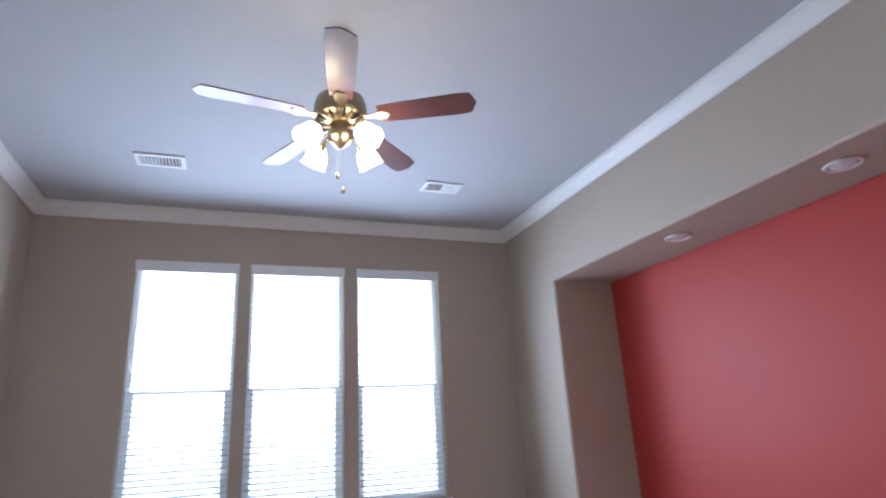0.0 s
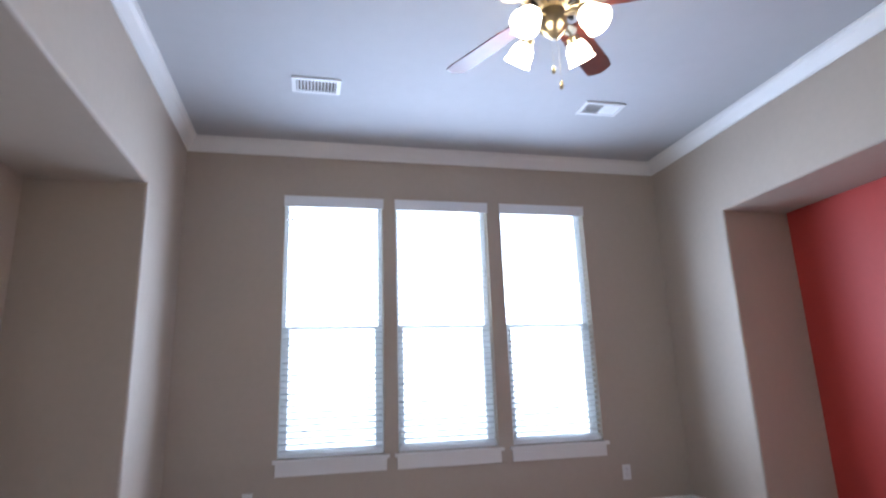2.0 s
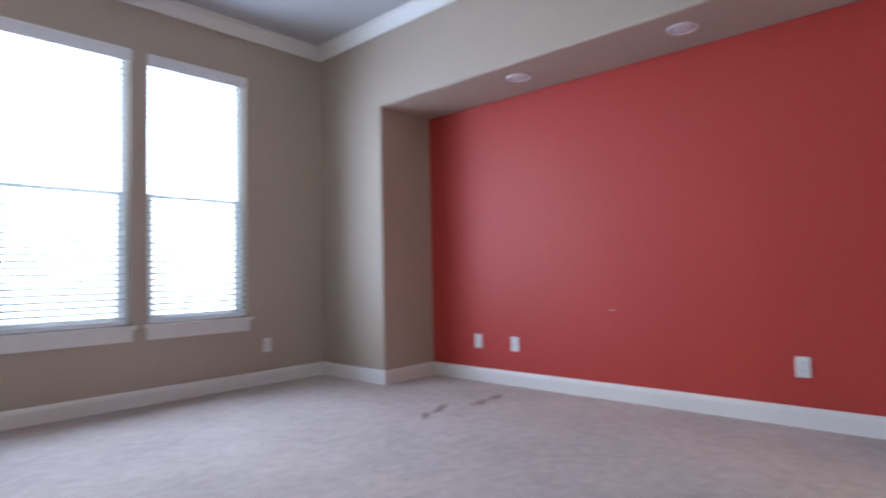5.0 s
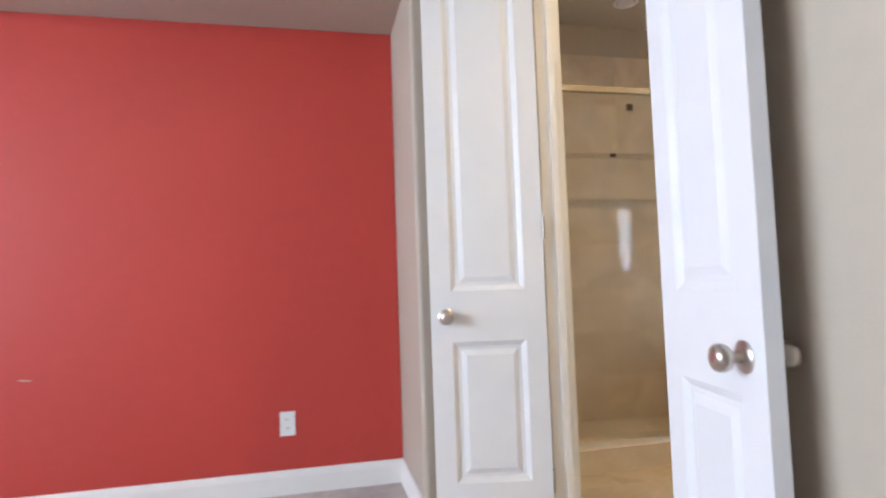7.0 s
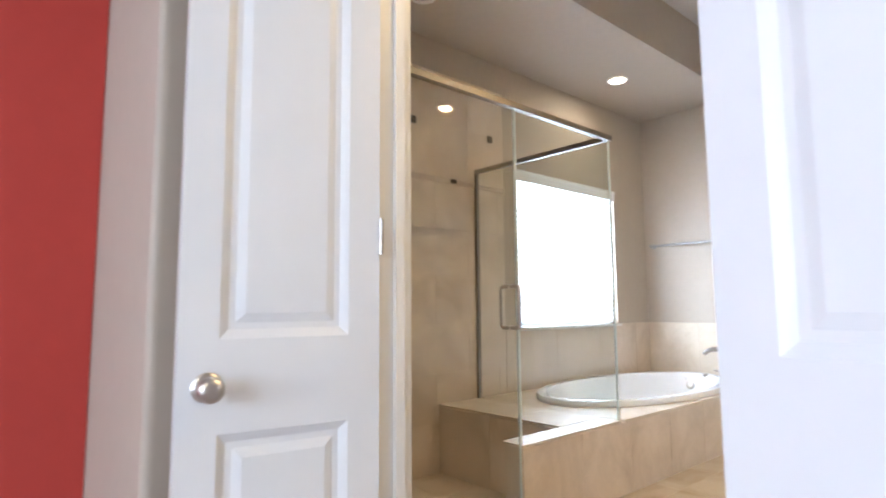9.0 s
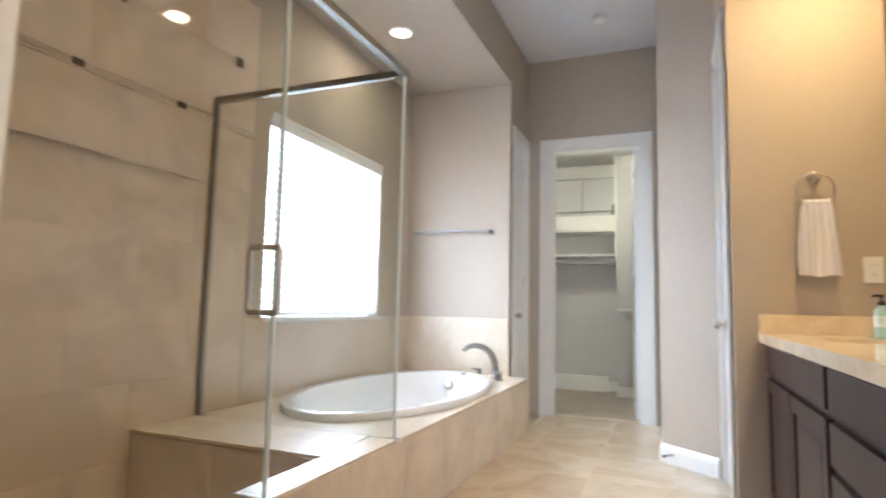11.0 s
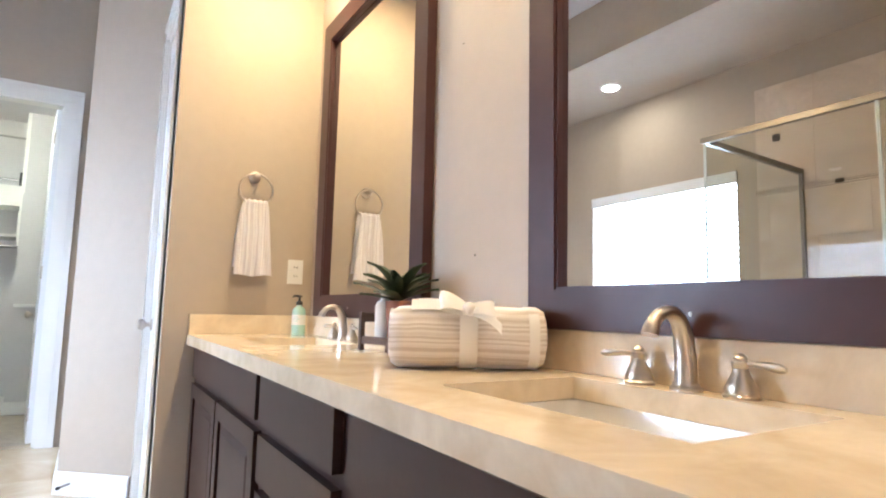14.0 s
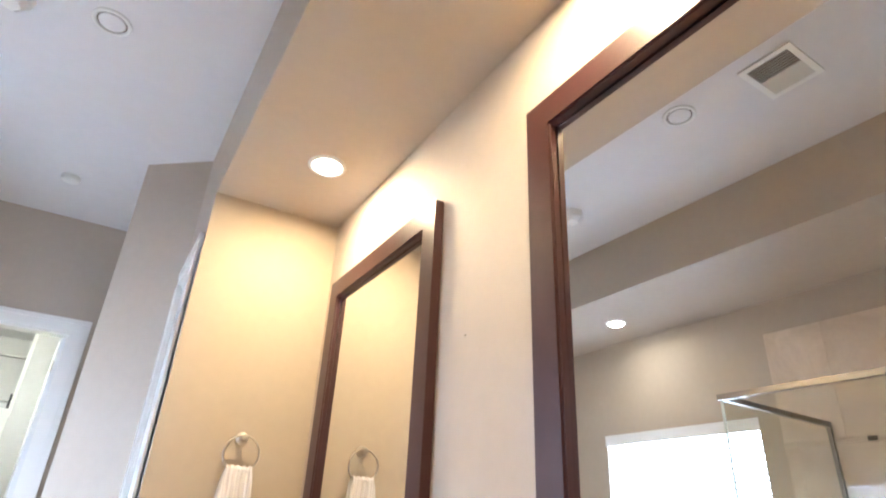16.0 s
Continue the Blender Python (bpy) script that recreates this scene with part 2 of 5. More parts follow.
def carpet_material(name, color, stains=()):
    m = bpy.data.materials.new(name)
    m.use_nodes = True
    n, l = m.node_tree.nodes, m.node_tree.links
    b = n["Principled BSDF"]
    b.inputs["Roughness"].default_value, b.inputs["Sheen Weight"].default_value, b.inputs["Specular IOR Level"].default_value = 1.0, 0.25, 0.1
    geo = n.new("ShaderNodeNewGeometry")

    def noise_at(scale, detail):
        t = n.new("ShaderNodeTexNoise")
        t.inputs["Scale"].default_value, t.inputs["Detail"].default_value, t.inputs["Roughness"].default_value = scale, detail, 0.65
        l.new(geo.outputs["Position"], t.inputs["Vector"])
        return t

    tuft, drift, wear = noise_at(130, 3), noise_at(14, 5), noise_at(1.6, 4)
    total = n.new("ShaderNodeMath")
    total.operation = "MULTIPLY_ADD"
    l.new(tuft.outputs["Fac"], total.inputs[0])
    total.inputs[1].default_value = 0.7
    l.new(drift.outputs["Fac"], total.inputs[2])
    t2 = n.new("ShaderNodeMath")
    t2.operation = "MULTIPLY_ADD"
    l.new(wear.outputs["Fac"], t2.inputs[0])
    t2.inputs[1].default_value = 0.8
    l.new(total.outputs[0], t2.inputs[2])
    span = n.new("ShaderNodeMapRange")
    span.inputs["From Min"].default_value, span.inputs["From Max"].default_value = 0.85, 1.65
    span.inputs["To Min"].default_value, span.inputs["To Max"].default_value = 0.66, 1.24
    l.new(t2.outputs[0], span.inputs["Value"])
    base = n.new("ShaderNodeVectorMath")
    base.operation = "SCALE"
    base.inputs[0].default_value = color
    l.new(span.outputs[0], base.inputs["Scale"])
    last = base.outputs[0]
    for sx, sy, rx, ry, turn in stains:
        mp = n.new("ShaderNodeMapping")
        mp.vector_type = "TEXTURE"
        mp.inputs["Location"].default_value, mp.inputs["Rotation"].default_value, mp.inputs["Scale"].default_value = (sx, sy, 0), (0, 0, radians(turn)), (rx, ry, 5)
        l.new(geo.outputs["Position"], mp.inputs["Vector"])
        ln = n.new("ShaderNodeVectorMath")
        ln.operation = "LENGTH"
        l.new(mp.outputs[0], ln.inputs[0])
        ragged = n.new("ShaderNodeMath")
        ragged.operation = "MULTIPLY_ADD"
        l.new(drift.outputs["Fac"], ragged.inputs[0])
        ragged.inputs[1].default_value = 1.3
        l.new(ln.outputs["Value"], ragged.inputs[2])
        fade = n.new("ShaderNodeMapRange")
        fade.inputs["From Min"].default_value, fade.inputs["From Max"].default_value = 0.9, 1.9
        fade.inputs["To Min"].default_value, fade.inputs["To Max"].default_value = 0.85, 0.0
        l.new(ragged.outputs[0], fade.inputs["Value"])
        mx = n.new("ShaderNodeMix")
        mx.data_type = "RGBA"
        l.new(fade.outputs[0], mx.inputs["Factor"])
        l.new(last, mx.inputs[6])
        mx.inputs[7].default_value = (0.20, 0.105, 0.06, 1)
        last = mx.outputs[2]
    l.new(last, b.inputs["Base Color"])
    bp = n.new("ShaderNodeBump")
    bp.inputs["Strength"].default_value, bp.inputs["Distance"].default_value = 0.8, 0.012
    l.new(total.outputs[0], bp.inputs["Height"])
    l.new(bp.outputs[0], b.inputs["Normal"])
    return m


WALL = material("taupe_wall_paint", (0.460, 0.391, 0.312), 0.62, vary=0.04, bump=0.12, bump_scale=140, scale=20)
RED = material("brick_red_wall_paint", (0.475, 0.053, 0.040), 0.5, spec=0.38, vary=0.05, bump=0.12, bump_scale=140, scale=20)
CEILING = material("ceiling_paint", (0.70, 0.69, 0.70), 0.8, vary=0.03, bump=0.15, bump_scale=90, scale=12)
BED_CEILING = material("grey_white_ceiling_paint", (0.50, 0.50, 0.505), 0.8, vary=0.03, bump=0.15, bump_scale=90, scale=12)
TRIM = material("white_trim_paint", (0.80, 0.785, 0.75), 0.38, vary=0.03, scale=8, bump=0.02)
DOORWHITE = material("white_door_paint", (0.735, 0.735, 0.735), 0.36, vary=0.025, scale=10, bump=0.03, bump_scale=300)
PLASTIC = material("white_plastic", (0.80, 0.80, 0.78), 0.35, vary=0.02)
VINYL = material("white_blind_vinyl", (0.82, 0.83, 0.84), 0.45, vary=0.02)
SLATVINYL = slat_material("translucent_white_slat", (0.84, 0.85, 0.86))
NICKEL = material("satin_nickel", (0.56, 0.51, 0.455), 0.32, metal=1.0, vary=0.05, scale=60)
CHROME = material("dull_chrome", (0.36, 0.35, 0.34), 0.36, metal=1.0, vary=0.06, scale=60)
RAIL = material("dark_nickel_rail", (0.26, 0.235, 0.21), 0.38, metal=1.0, vary=0.06, scale=60)
BRONZE = material("brushed_brass_and_nickel", (0.40, 0.335, 0.225), 0.36, metal=1.0, vary=0.08, scale=50)
# dark brown that paints the shade inside vents and unlit downlights
RECESS_SHADE = material("recess_shade_brown", (0.20, 0.175, 0.15), 0.8, vary=0.3)
DARK = material("dark_slot", (0.02, 0.02, 0.02), 0.6, vary=0.1)
CARPET = carpet_material("worn_beige_carpet", (0.54, 0.465, 0.425), ((0.17, -1.88, 0.05, 0.11, -70), (-0.03, -1.89, 0.045, 0.13, -80), (-0.32, -1.78, 0.035, 0.15, -65), (-0.52, -1.83, 0.03, 0.10, -50)))
ESPRESSO = material("espresso_stained_wood", (0.036, 0.0155, 0.0115), 0.45, spec=0.32, vary=0.25, scale=9, bump=0.05, bump_scale=60, coat=0.04)
FRAMEWOOD = material("dark_mahogany_frame", (0.050, 0.018, 0.017), 0.4, spec=0.36, vary=0.2, scale=14, bump=0.05, bump_scale=60, coat=0.04)
BLADE = material("mahogany_fan_blade", (0.115, 0.028, 0.018), 0.36, vary=0.3, scale=16, coat=0.12)
COUNTER = stone_material("cream_limestone_counter", (0.77, 0.655, 0.485), (0.63, 0.505, 0.34), 0.09, scale=7.0, random_vary=0.0, bump=0.01)
TILE = stone_material("cream_wall_tile", (0.665, 0.565, 0.46), (0.51, 0.415, 0.32), 0.42, scale=2.2, random_vary=0.14)
FLOORTILE = stone_material("polished_cream_floor_tile", (0.62, 0.52, 0.385), (0.47, 0.36, 0.24), 0.13, scale=2.0, random_vary=0.08)
DECKTILE = stone_material("pale_deck_tile", (0.68, 0.60, 0.49), (0.58, 0.49, 0.375), 0.22, scale=2.5, random_vary=0.3)
FLOORGROUT = material("pale_floor_grout", (0.56, 0.465, 0.34), 0.5, vary=0.06, scale=60)
GROUT = material("sandy_grout", (0.575, 0.475, 0.37), 0.9, vary=0.08, scale=60, bump=0.2)
ACCENT = material("dark_metal_accent_tile", (0.09, 0.075, 0.06), 0.35, metal=0.4, vary=0.3, scale=200, bump=0.4)
ACRYLIC = material("white_tub_acrylic", (0.80, 0.80, 0.79), 0.14, vary=0.015, coat=0.3)
PORCELAIN = material("white_porcelain", (0.82, 0.80, 0.77), 0.1, vary=0.015, coat=0.3)
GLASS = pane_material("clear_shower_glass", (0.955, 0.965, 0.955), 0.45)
WINGLASS = pane_material("window_glass", (0.97, 0.98, 0.98), 0.6)
EDGE = material("green_glass_edge", (0.62, 0.68, 0.66), 0.2, vary=0.05)
MIRROR = material("silvered_mirror", (0.90, 0.905, 0.90), 0.004, metal=1.0, vary=0.0)
FROST = glow("lit_frosted_glass", (1.0, 0.80, 0.50), FAN_GLOW)
LENS = glow("lit_lamp_lens", (1.0, 0.86, 0.66), 14.0)
LENS_OFF = material("unlit_lamp_lens", (0.74, 0.73, 0.74), 0.5, vary=0.02)
TOWEL = stripe_material("striped_towel", (0.86, 0.82, 0.79), (0.66, 0.595, 0.545), 0.009, 2)
HANDTOWEL = stripe_material("striped_hand_towel", (0.82, 0.80, 0.82), (0.66, 0.62, 0.65), 0.0085, 0)
RIBBON = material("white_ribbon", (0.88, 0.87, 0.86), 0.55, vary=0.03, sheen=0.3)
LEAF = material("dark_green_leaf", (0.022, 0.045, 0.020), 0.4, vary=0.3, scale=40)
SOAP = material("aqua_soap_bottle", (0.42, 0.66, 0.62), 0.2, vary=0.03)
LABEL = material("white_paper_label", (0.78, 0.80, 0.78), 0.6, vary=0.03)
BLACK = material("black_plastic", (0.02, 0.02, 0.022), 0.35, vary=0.1)
CRATE = material("dark_rustic_wood", (0.11, 0.065, 0.042), 0.6, vary=0.3, scale=30, bump=0.3, bump_scale=80)
CLOSETGREY = material("pale_grey_closet_paint", (0.60, 0.585, 0.58), 0.65, vary=0.03, bump=0.1)
CLOSETFLOOR = carpet_material("grey_closet_carpet", (0.46, 0.40, 0.33))
ROOFING = material("outside_plaster", (0.4, 0.38, 0.36), 0.9, vary=0.1)
GRASS = material("mown_grass", (0.06, 0.10, 0.035), 0.95, vary=0.4, scale=8, bump=0.5)

# ---- structure: bedroom ----
T = 0.14
aex, aes, aen, aez = ALC_E
awx, aws, awn, awz = ALC_W
solid("floor_bedroom", [(awx - T, aex + 0.02, DOOR_Y1 - 0.05, NORTH + T, -0.12, 0.0), (awx - T, OUTER_X + 0.02, SOUTH - T, DOOR_Y1 - 0.05, -0.12, 0.0)], CARPET, "worn beige cut-pile carpet with brown stains", category="carpet")
# window wall: pieces round three openings
xs = [WEST - 0.8] + [v for w in WINDOWS for v in w] + [EAST + 0.75]
wall_n = [(xs[0], xs[-1], 0, T, -0.1, WIN_Z[0]), (xs[0], xs[-1], 0, T, WIN_Z[1], 3.5)]
wall_n += [(xs[i], xs[i + 1], 0, T, WIN_Z[0], WIN_Z[1]) for i in range(0, len(xs), 2)]
solid("wall_north", wall_n, WALL, "taupe painted window wall of the bedroom", category="wall")
R_BEAD = 0.022
solid("wall_east", [(0, R_BEAD, aen + R_BEAD, 0, -0.1, 3.5), (0, R_BEAD, aes - R_BEAD, aen + R_BEAD, aez + R_BEAD, 3.5), (0, R_BEAD, DOOR_Y1, aes - R_BEAD, -0.1, 3.5), (R_BEAD, aex + T, aen, 0, -0.1, 3.5), (R_BEAD, aex + T, aes, aen, aez, 3.5), (R_BEAD, aex + T, DOOR_Y1, aes, -0.1, 3.5)], WALL, "taupe painted wall round the red alcove", category="wall")


def corner_bead(name, face, s, y0, y1, top):
    """Rounded plaster edge round an alcove's opening; s is the way into the wall."""
    bm = bmesh.new()
    loops = []
    sec = [(R_BEAD - R_BEAD * math.sin(a), R_BEAD - R_BEAD * math.cos(a)) for a in (math.pi / 2 * k / 6 for k in range(7))] + [(R_BEAD, R_BEAD)]
    for y, z, oy, oz in ((y0, -0.1, -1, 0), (y0, top, -1, 1), (y1, top, 1, 1), (y1, -0.1, 1, 0)):
        loops.append([(face + s * d, y + oy * o, z + oz * o) for o, d in sec])
    rings(bm, loops)
    return tagged(part(name, bm, WALL, smooth=True), "rounded taupe plaster edge of the alcove", "corner bead", kind="structure")


corner_bead("trim_bead_east", 0.0, 1, aes, aen, aez)
corner_bead("trim_bead_west", WEST, -1, aws, awn, awz)
solid("wall_alcove_back", [(aex + 0.032, aex + T - 0.004, aes + 0.002, aen - 0.002, -0.1, aez - 0.002)], WALL, "outer side of the alcove wall", category="wall")
solid("wall_red", [(aex, aex + 0.03, aes + 0.002, aen - 0.002, -0.1, aez - 0.002)], RED, "brick red accent wall at the back of the alcove", category="accent wall")
solid("wall_west", [(WEST - R_BEAD, WEST, awn + R_BEAD, 0, -0.1, 3.5), (WEST - R_BEAD, WEST, aws - R_BEAD, awn + R_BEAD, awz + R_BEAD, 3.5), (WEST - R_BEAD, WEST, SOUTH, aws - R_BEAD, -0.1, 3.5), (awx - T, WEST - R_BEAD, awn, 0, -0.1, 3.5), (awx - T, WEST - R_BEAD, aws, awn, awz, 3.5), (awx - T, awx, aws, awn, -0.1, awz), (awx - T, WEST - R_BEAD, SOUTH, aws, -0.1, 3.5)], WALL, "taupe painted wall with a deep alcove", category="wall")
solid("wall_south", [(WEST, OUTER_X + 0.0, SOUTH - T, SOUTH, -0.1, 3.5)], WALL, "taupe painted back wall of the bedroom", category="wall")
solid("wall_bath_entry", [(OUTER_X, DOOR_X0, DOOR_Y0, DOOR_Y1, -0.1, 3.5), (DOOR_X1, aex + T, DOOR_Y0, DOOR_Y1, -0.1, 3.5), (DOOR_X0, DOOR_X1, DOOR_Y0, DOOR_Y1, DOOR_H, 3.5)], WALL, "taupe painted wall with the double doorway to the bath", category="wall", bevel=0.012)
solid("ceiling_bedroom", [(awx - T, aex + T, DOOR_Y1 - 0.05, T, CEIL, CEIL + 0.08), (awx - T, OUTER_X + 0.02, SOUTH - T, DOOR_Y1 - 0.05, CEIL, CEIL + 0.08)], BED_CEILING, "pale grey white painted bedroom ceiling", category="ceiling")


def moulding(name, path, profile, material_, label, closed=False, category="trim"):
    """A profile of (out, up) run along a plan line, with the room on its left."""
    bm = bmesh.new()
    pts = [Vector((*p, 0)) for p in path]
    loops = []
    for i, p in enumerate(pts):
        a = pts[i - 1] if i else None
        b = pts[i + 1] if i + 1 < len(pts) else None
        d1 = (p - a).normalized() if a is not None else None
        d2 = (b - p).normalized() if b is not None else None
        if d1 is None:
            d1 = d2
        if d2 is None:
            d2 = d1
        n1, n2 = Vector((-d1.y, d1.x, 0)), Vector((-d2.y, d2.x, 0))
        n = (n1 + n2).normalized()
        k = 1 / max(n.dot(n1), 0.3)
        loops.append([p + n * k * o + Vector((0, 0, u)) for o, u in profile])
    rings(bm, loops)
    return tagged(part(name, bm, material_, smooth=False), label, category, kind="structure")


CROWN = [(0.002, CEIL - 0.118), (0.012, CEIL - 0.118), (0.015, CEIL - 0.102), (0.026, CEIL - 0.082), (0.044, CEIL - 0.046), (0.060, CEIL - 0.028), (0.063, CEIL - 0.014), (0.074, CEIL - 0.011), (0.074, CEIL - 0.003), (0.002, CEIL - 0.003)]
moulding("trim_crown", [(OUTER_X - 0.002, SOUTH), (WEST, SOUTH), (WEST, 0), (0, 0), (0, DOOR_Y1), (OUTER_X, DOOR_Y1), (OUTER_X, SOUTH)][::-1], CROWN, TRIM, "white painted crown moulding under the bedroom ceiling")
BASE = [(0.001, 0.0), (0.016, 0.0), (0.016, 0.085), (0.012, 0.10), (0.006, 0.112), (0.001, 0.115)]
moulding("baseboard_bedroom", [(WEST, SOUTH), (WEST, aws), (awx, aws), (awx, awn), (WEST, awn), (WEST, 0), (0, 0), (0, aen), (aex, aen), (aex, aes), (0, aes), (0, DOOR_Y1 + 0.02)][::-1], BASE, TRIM, "cream white painted baseboard along the bedroom walls", category="baseboard")
moulding("baseboard_entry", [(OUTER_X, SOUTH), (OUTER_X, DOOR_Y1), (DOOR_X0 - 0.095, DOOR_Y1)], BASE, TRIM, "cream white painted baseboard beside the double doorway", category="baseboard")


# ---- doors and casings ----
def casing(name, m, width, height, label, wall=0.12, cw=0.092, jamb=0.02, both=True):
    """A cased opening: x across, y through the wall from its front face, z up."""
    root = thing(name, m, label, "door casing", kind="structure")
    steps = ((0.0, 1.0, 0.010), (0.12, 0.62, 0.017), (0.70, 1.0, 0.022))

    def leg(a, b, z0, z1, y, side, across):
        bm = bmesh.new()
        for s0, s1, d in steps:
            lo, hi = a + (b - a) * s0, a + (b - a) * s1
            lo, hi = min(lo, hi), max(lo, hi)
            y0, y1 = (y - d, y) if side < 0 else (y, y + d)
            if across:
                e = (1 - s1) * 0 + cw * s1
                box(bm, z0 - e, z1 + e, y0, y1, lo, hi)
            else:
                box(bm, lo, hi, y0, y1, z0, z1)
        return part("casing_head" if across else "casing_leg", bm, TRIM, root, bevel=0.003)

    half = width / 2
    for y, side in ((0.0, -1), (wall, 1)) if both else ((0.0, -1),):
        leg(-half + 0.006, -half - cw, 0, height, y, side, False)
        leg(half - 0.006, half + cw, 0, height, y, side, False)
        leg(height, height + cw, -half, half, y, side, True)
    for a, b in ((-half - 0.001, -half + jamb), (half - jamb, half + 0.001)):
        bm = bmesh.new()
        box(bm, a, b, 0.0, wall, 0, height)
        lo, hi = (a, b + 0.012) if a < 0 else (a - 0.012, b)
        box(bm, lo, hi, 0.045, 0.075, 0, height - 0.005)
        part("jamb", bm, TRIM, root, bevel=0.002)
    bm = bmesh.new()
    box(bm, -half + jamb, half - jamb, 0.0, wall, height - jamb, height)
    part("head_jamb", bm, TRIM, root)
    return root


def knob(parent, x, z, y, side, name="knob"):
    """Rosette, neck and round knob on one face; side is the way it points along y."""
    m = pose(x, y, z, -90 * side)
    bm = bmesh.new()
    lathe(bm, [(0.031, 0.0), (0.032, 0.004), (0.027, 0.008), (0.014, 0.011)], 28, m)
    r = part("rosette", bm, NICKEL, parent, "satin nickel rosette", smooth=True)
    bm = bmesh.new()
    lathe(bm, [(0.012, 0.008), (0.011, 0.024), (0.015, 0.030), (0.0235, 0.036), (0.0275, 0.045), (0.0275, 0.053), (0.024, 0.061), (0.015, 0.066), (0.004, 0.0675)], 28, m)
    part(name, bm, NICKEL, parent, "round satin nickel knob", smooth=True)
    return r


def door_leaf(name, m, width, height, label, knob_at=None, hinge=0, hinge_z=(0.2, 1.2, 2.2), group="", stile=0.082, sides=(1, -1)):
    """Two-panel door: x from the hinge edge, y through its thickness, z up."""
    root = thing(name, m, label, "door", group, "structure")
    t = 0.035
    bottom, rail0, rail1, toprail = 0.205, 0.755, 0.955, height - 0.115
    bm = bmesh.new()
    box(bm, 0, stile, 0, t, 0, height)
    box(bm, width - stile, width, 0, t, 0, height)
    for z0, z1 in ((0, bottom), (rail0, rail1), (toprail, height)):
        box(bm, stile, width - stile, 0, t, z0, z1)
    part("stiles_and_rails", bm, DOORWHITE, root)
    for z0, z1 in ((bottom, rail0), (rail1, toprail)):
        bm = bmesh.new()
        for face, s in ((0.0, 1), (t, -1)):
            a, b, c = (stile, width - stile), 0.0, 0.0
            steps = [(0.0, 0.0), (0.008, 0.004), (0.020, 0.011), (0.034, 0.011), (0.055, 0.004)]
            loops = [[(stile + o, face + s * d, z0 + o), (width - stile - o, face + s * d, z0 + o), (width - stile - o, face + s * d, z1 - o), (stile + o, face + s * d, z1 - o)] for o, d in steps]
            made = rings(bm, loops, caps=False)
            bm.faces.new(made[-1] if s > 0 else made[-1][::-1])
        part("panel", bm, DOORWHITE, root)
    if knob_at:
        for s in sides:
            knob(root, knob_at[0], knob_at[1], t if s > 0 else 0.0, s)
    for z in hinge_z:
        bm = bmesh.new()
        lathe(bm, [(0.006, z - 0.045), (0.006, z + 0.045)], 10, pose(-0.004, t + 0.002 if hinge >= 0 else -0.002, 0))
        part("hinge", bm, NICKEL, root, "satin nickel hinge", smooth=True)
    return root


cx = (DOOR_X0 + DOOR_X1) / 2
casing("door_casing_bath", pose(cx, DOOR_Y1, 0, 0, 0, 180), DOOR_X1 - DOOR_X0, DOOR_H, "white painted casing round the double doorway", wall=DOOR_Y1 - DOOR_Y0)
LEAF_W = 0.46
left_turn = 80.2
door_leaf("door_1", pose(DOOR_X1 - 0.012, DOOR_Y1 + 0.012, 0.012, 0, 0, left_turn), LEAF_W, 2.43, "white two-panel door leaf, folded open beside the red alcove", (LEAF_W - 0.06, 0.855), group="double doors", sides=(1,))
right_turn = 170.0
door_leaf("door_2", pose(DOOR_X0 + 0.034, DOOR_Y1 + 0.051, 0.012, 0, 0, right_turn), LEAF_W - 0.04, 2.43, "white two-panel door leaf standing open before the taupe wall", (LEAF_W - 0.105, 0.832), group="double doors", sides=(1, -1))


# ---- windows and blinds ----
def window(name, m, width, height, depth, label, watts, rail=0.48, double=True, inset=False):
    """Frame, sashes and panes in an opening: x across, y outwards, z up from its foot."""
    root = thing(name, m, label, "window", kind="structure")
    f = 0.03
    y0, y1 = depth - 0.055, depth - 0.005
    for nm, b in (("window_frame", (0, f, y0, y1, 0, height)), ("window_frame", (width - f, width, y0, y1, 0, height)), ("window_frame", (f, width - f, y0, y1, 0, f)), ("window_frame", (f, width - f, y0, y1, height - f, height))):
        bm = bmesh.new()
        box(bm, *b)
        part(nm, bm, SLATVINYL, root, bevel=0.004)
    mid = height * rail
    if double:
        for b in ((f, f + 0.03, y0 - 0.012, y1 - 0.02, f, mid), (width - f - 0.03, width - f, y0 - 0.012, y1 - 0.02, f, mid), (f + 0.03, width - f - 0.03, y0 - 0.012, y1 - 0.02, f, f + 0.03)):
            bm = bmesh.new()
            box(bm, *b)
            part("lower_sash", bm, SLATVINYL, root, bevel=0.004)
        bm = bmesh.new()
        box(bm, f, width - f, y0 + 0.004, y1 - 0.012, mid - 0.011, mid + 0.011)
        part("meeting_rail", bm, SLATVINYL, root, bevel=0.004)
    for z0, z1 in ((f, mid - 0.015), (mid + 0.015, height - f)) if double else ((f, height - f),):
        bm = bmesh.new()
        box(bm, f, width - f, y0 + 0.022, y0 + 0.027, z0, z1)
        p = part("pane", bm, WINGLASS, root, "clear window pane")
        p.visible_shadow = False
    lamp = daylight("window_daylight", m @ pose(width / 2, -0.04 if inset else depth + 0.05, height / 2, -90, 0, 0), width - 0.02, height - 0.02, watts, spread=155 if inset else 180)
    return root


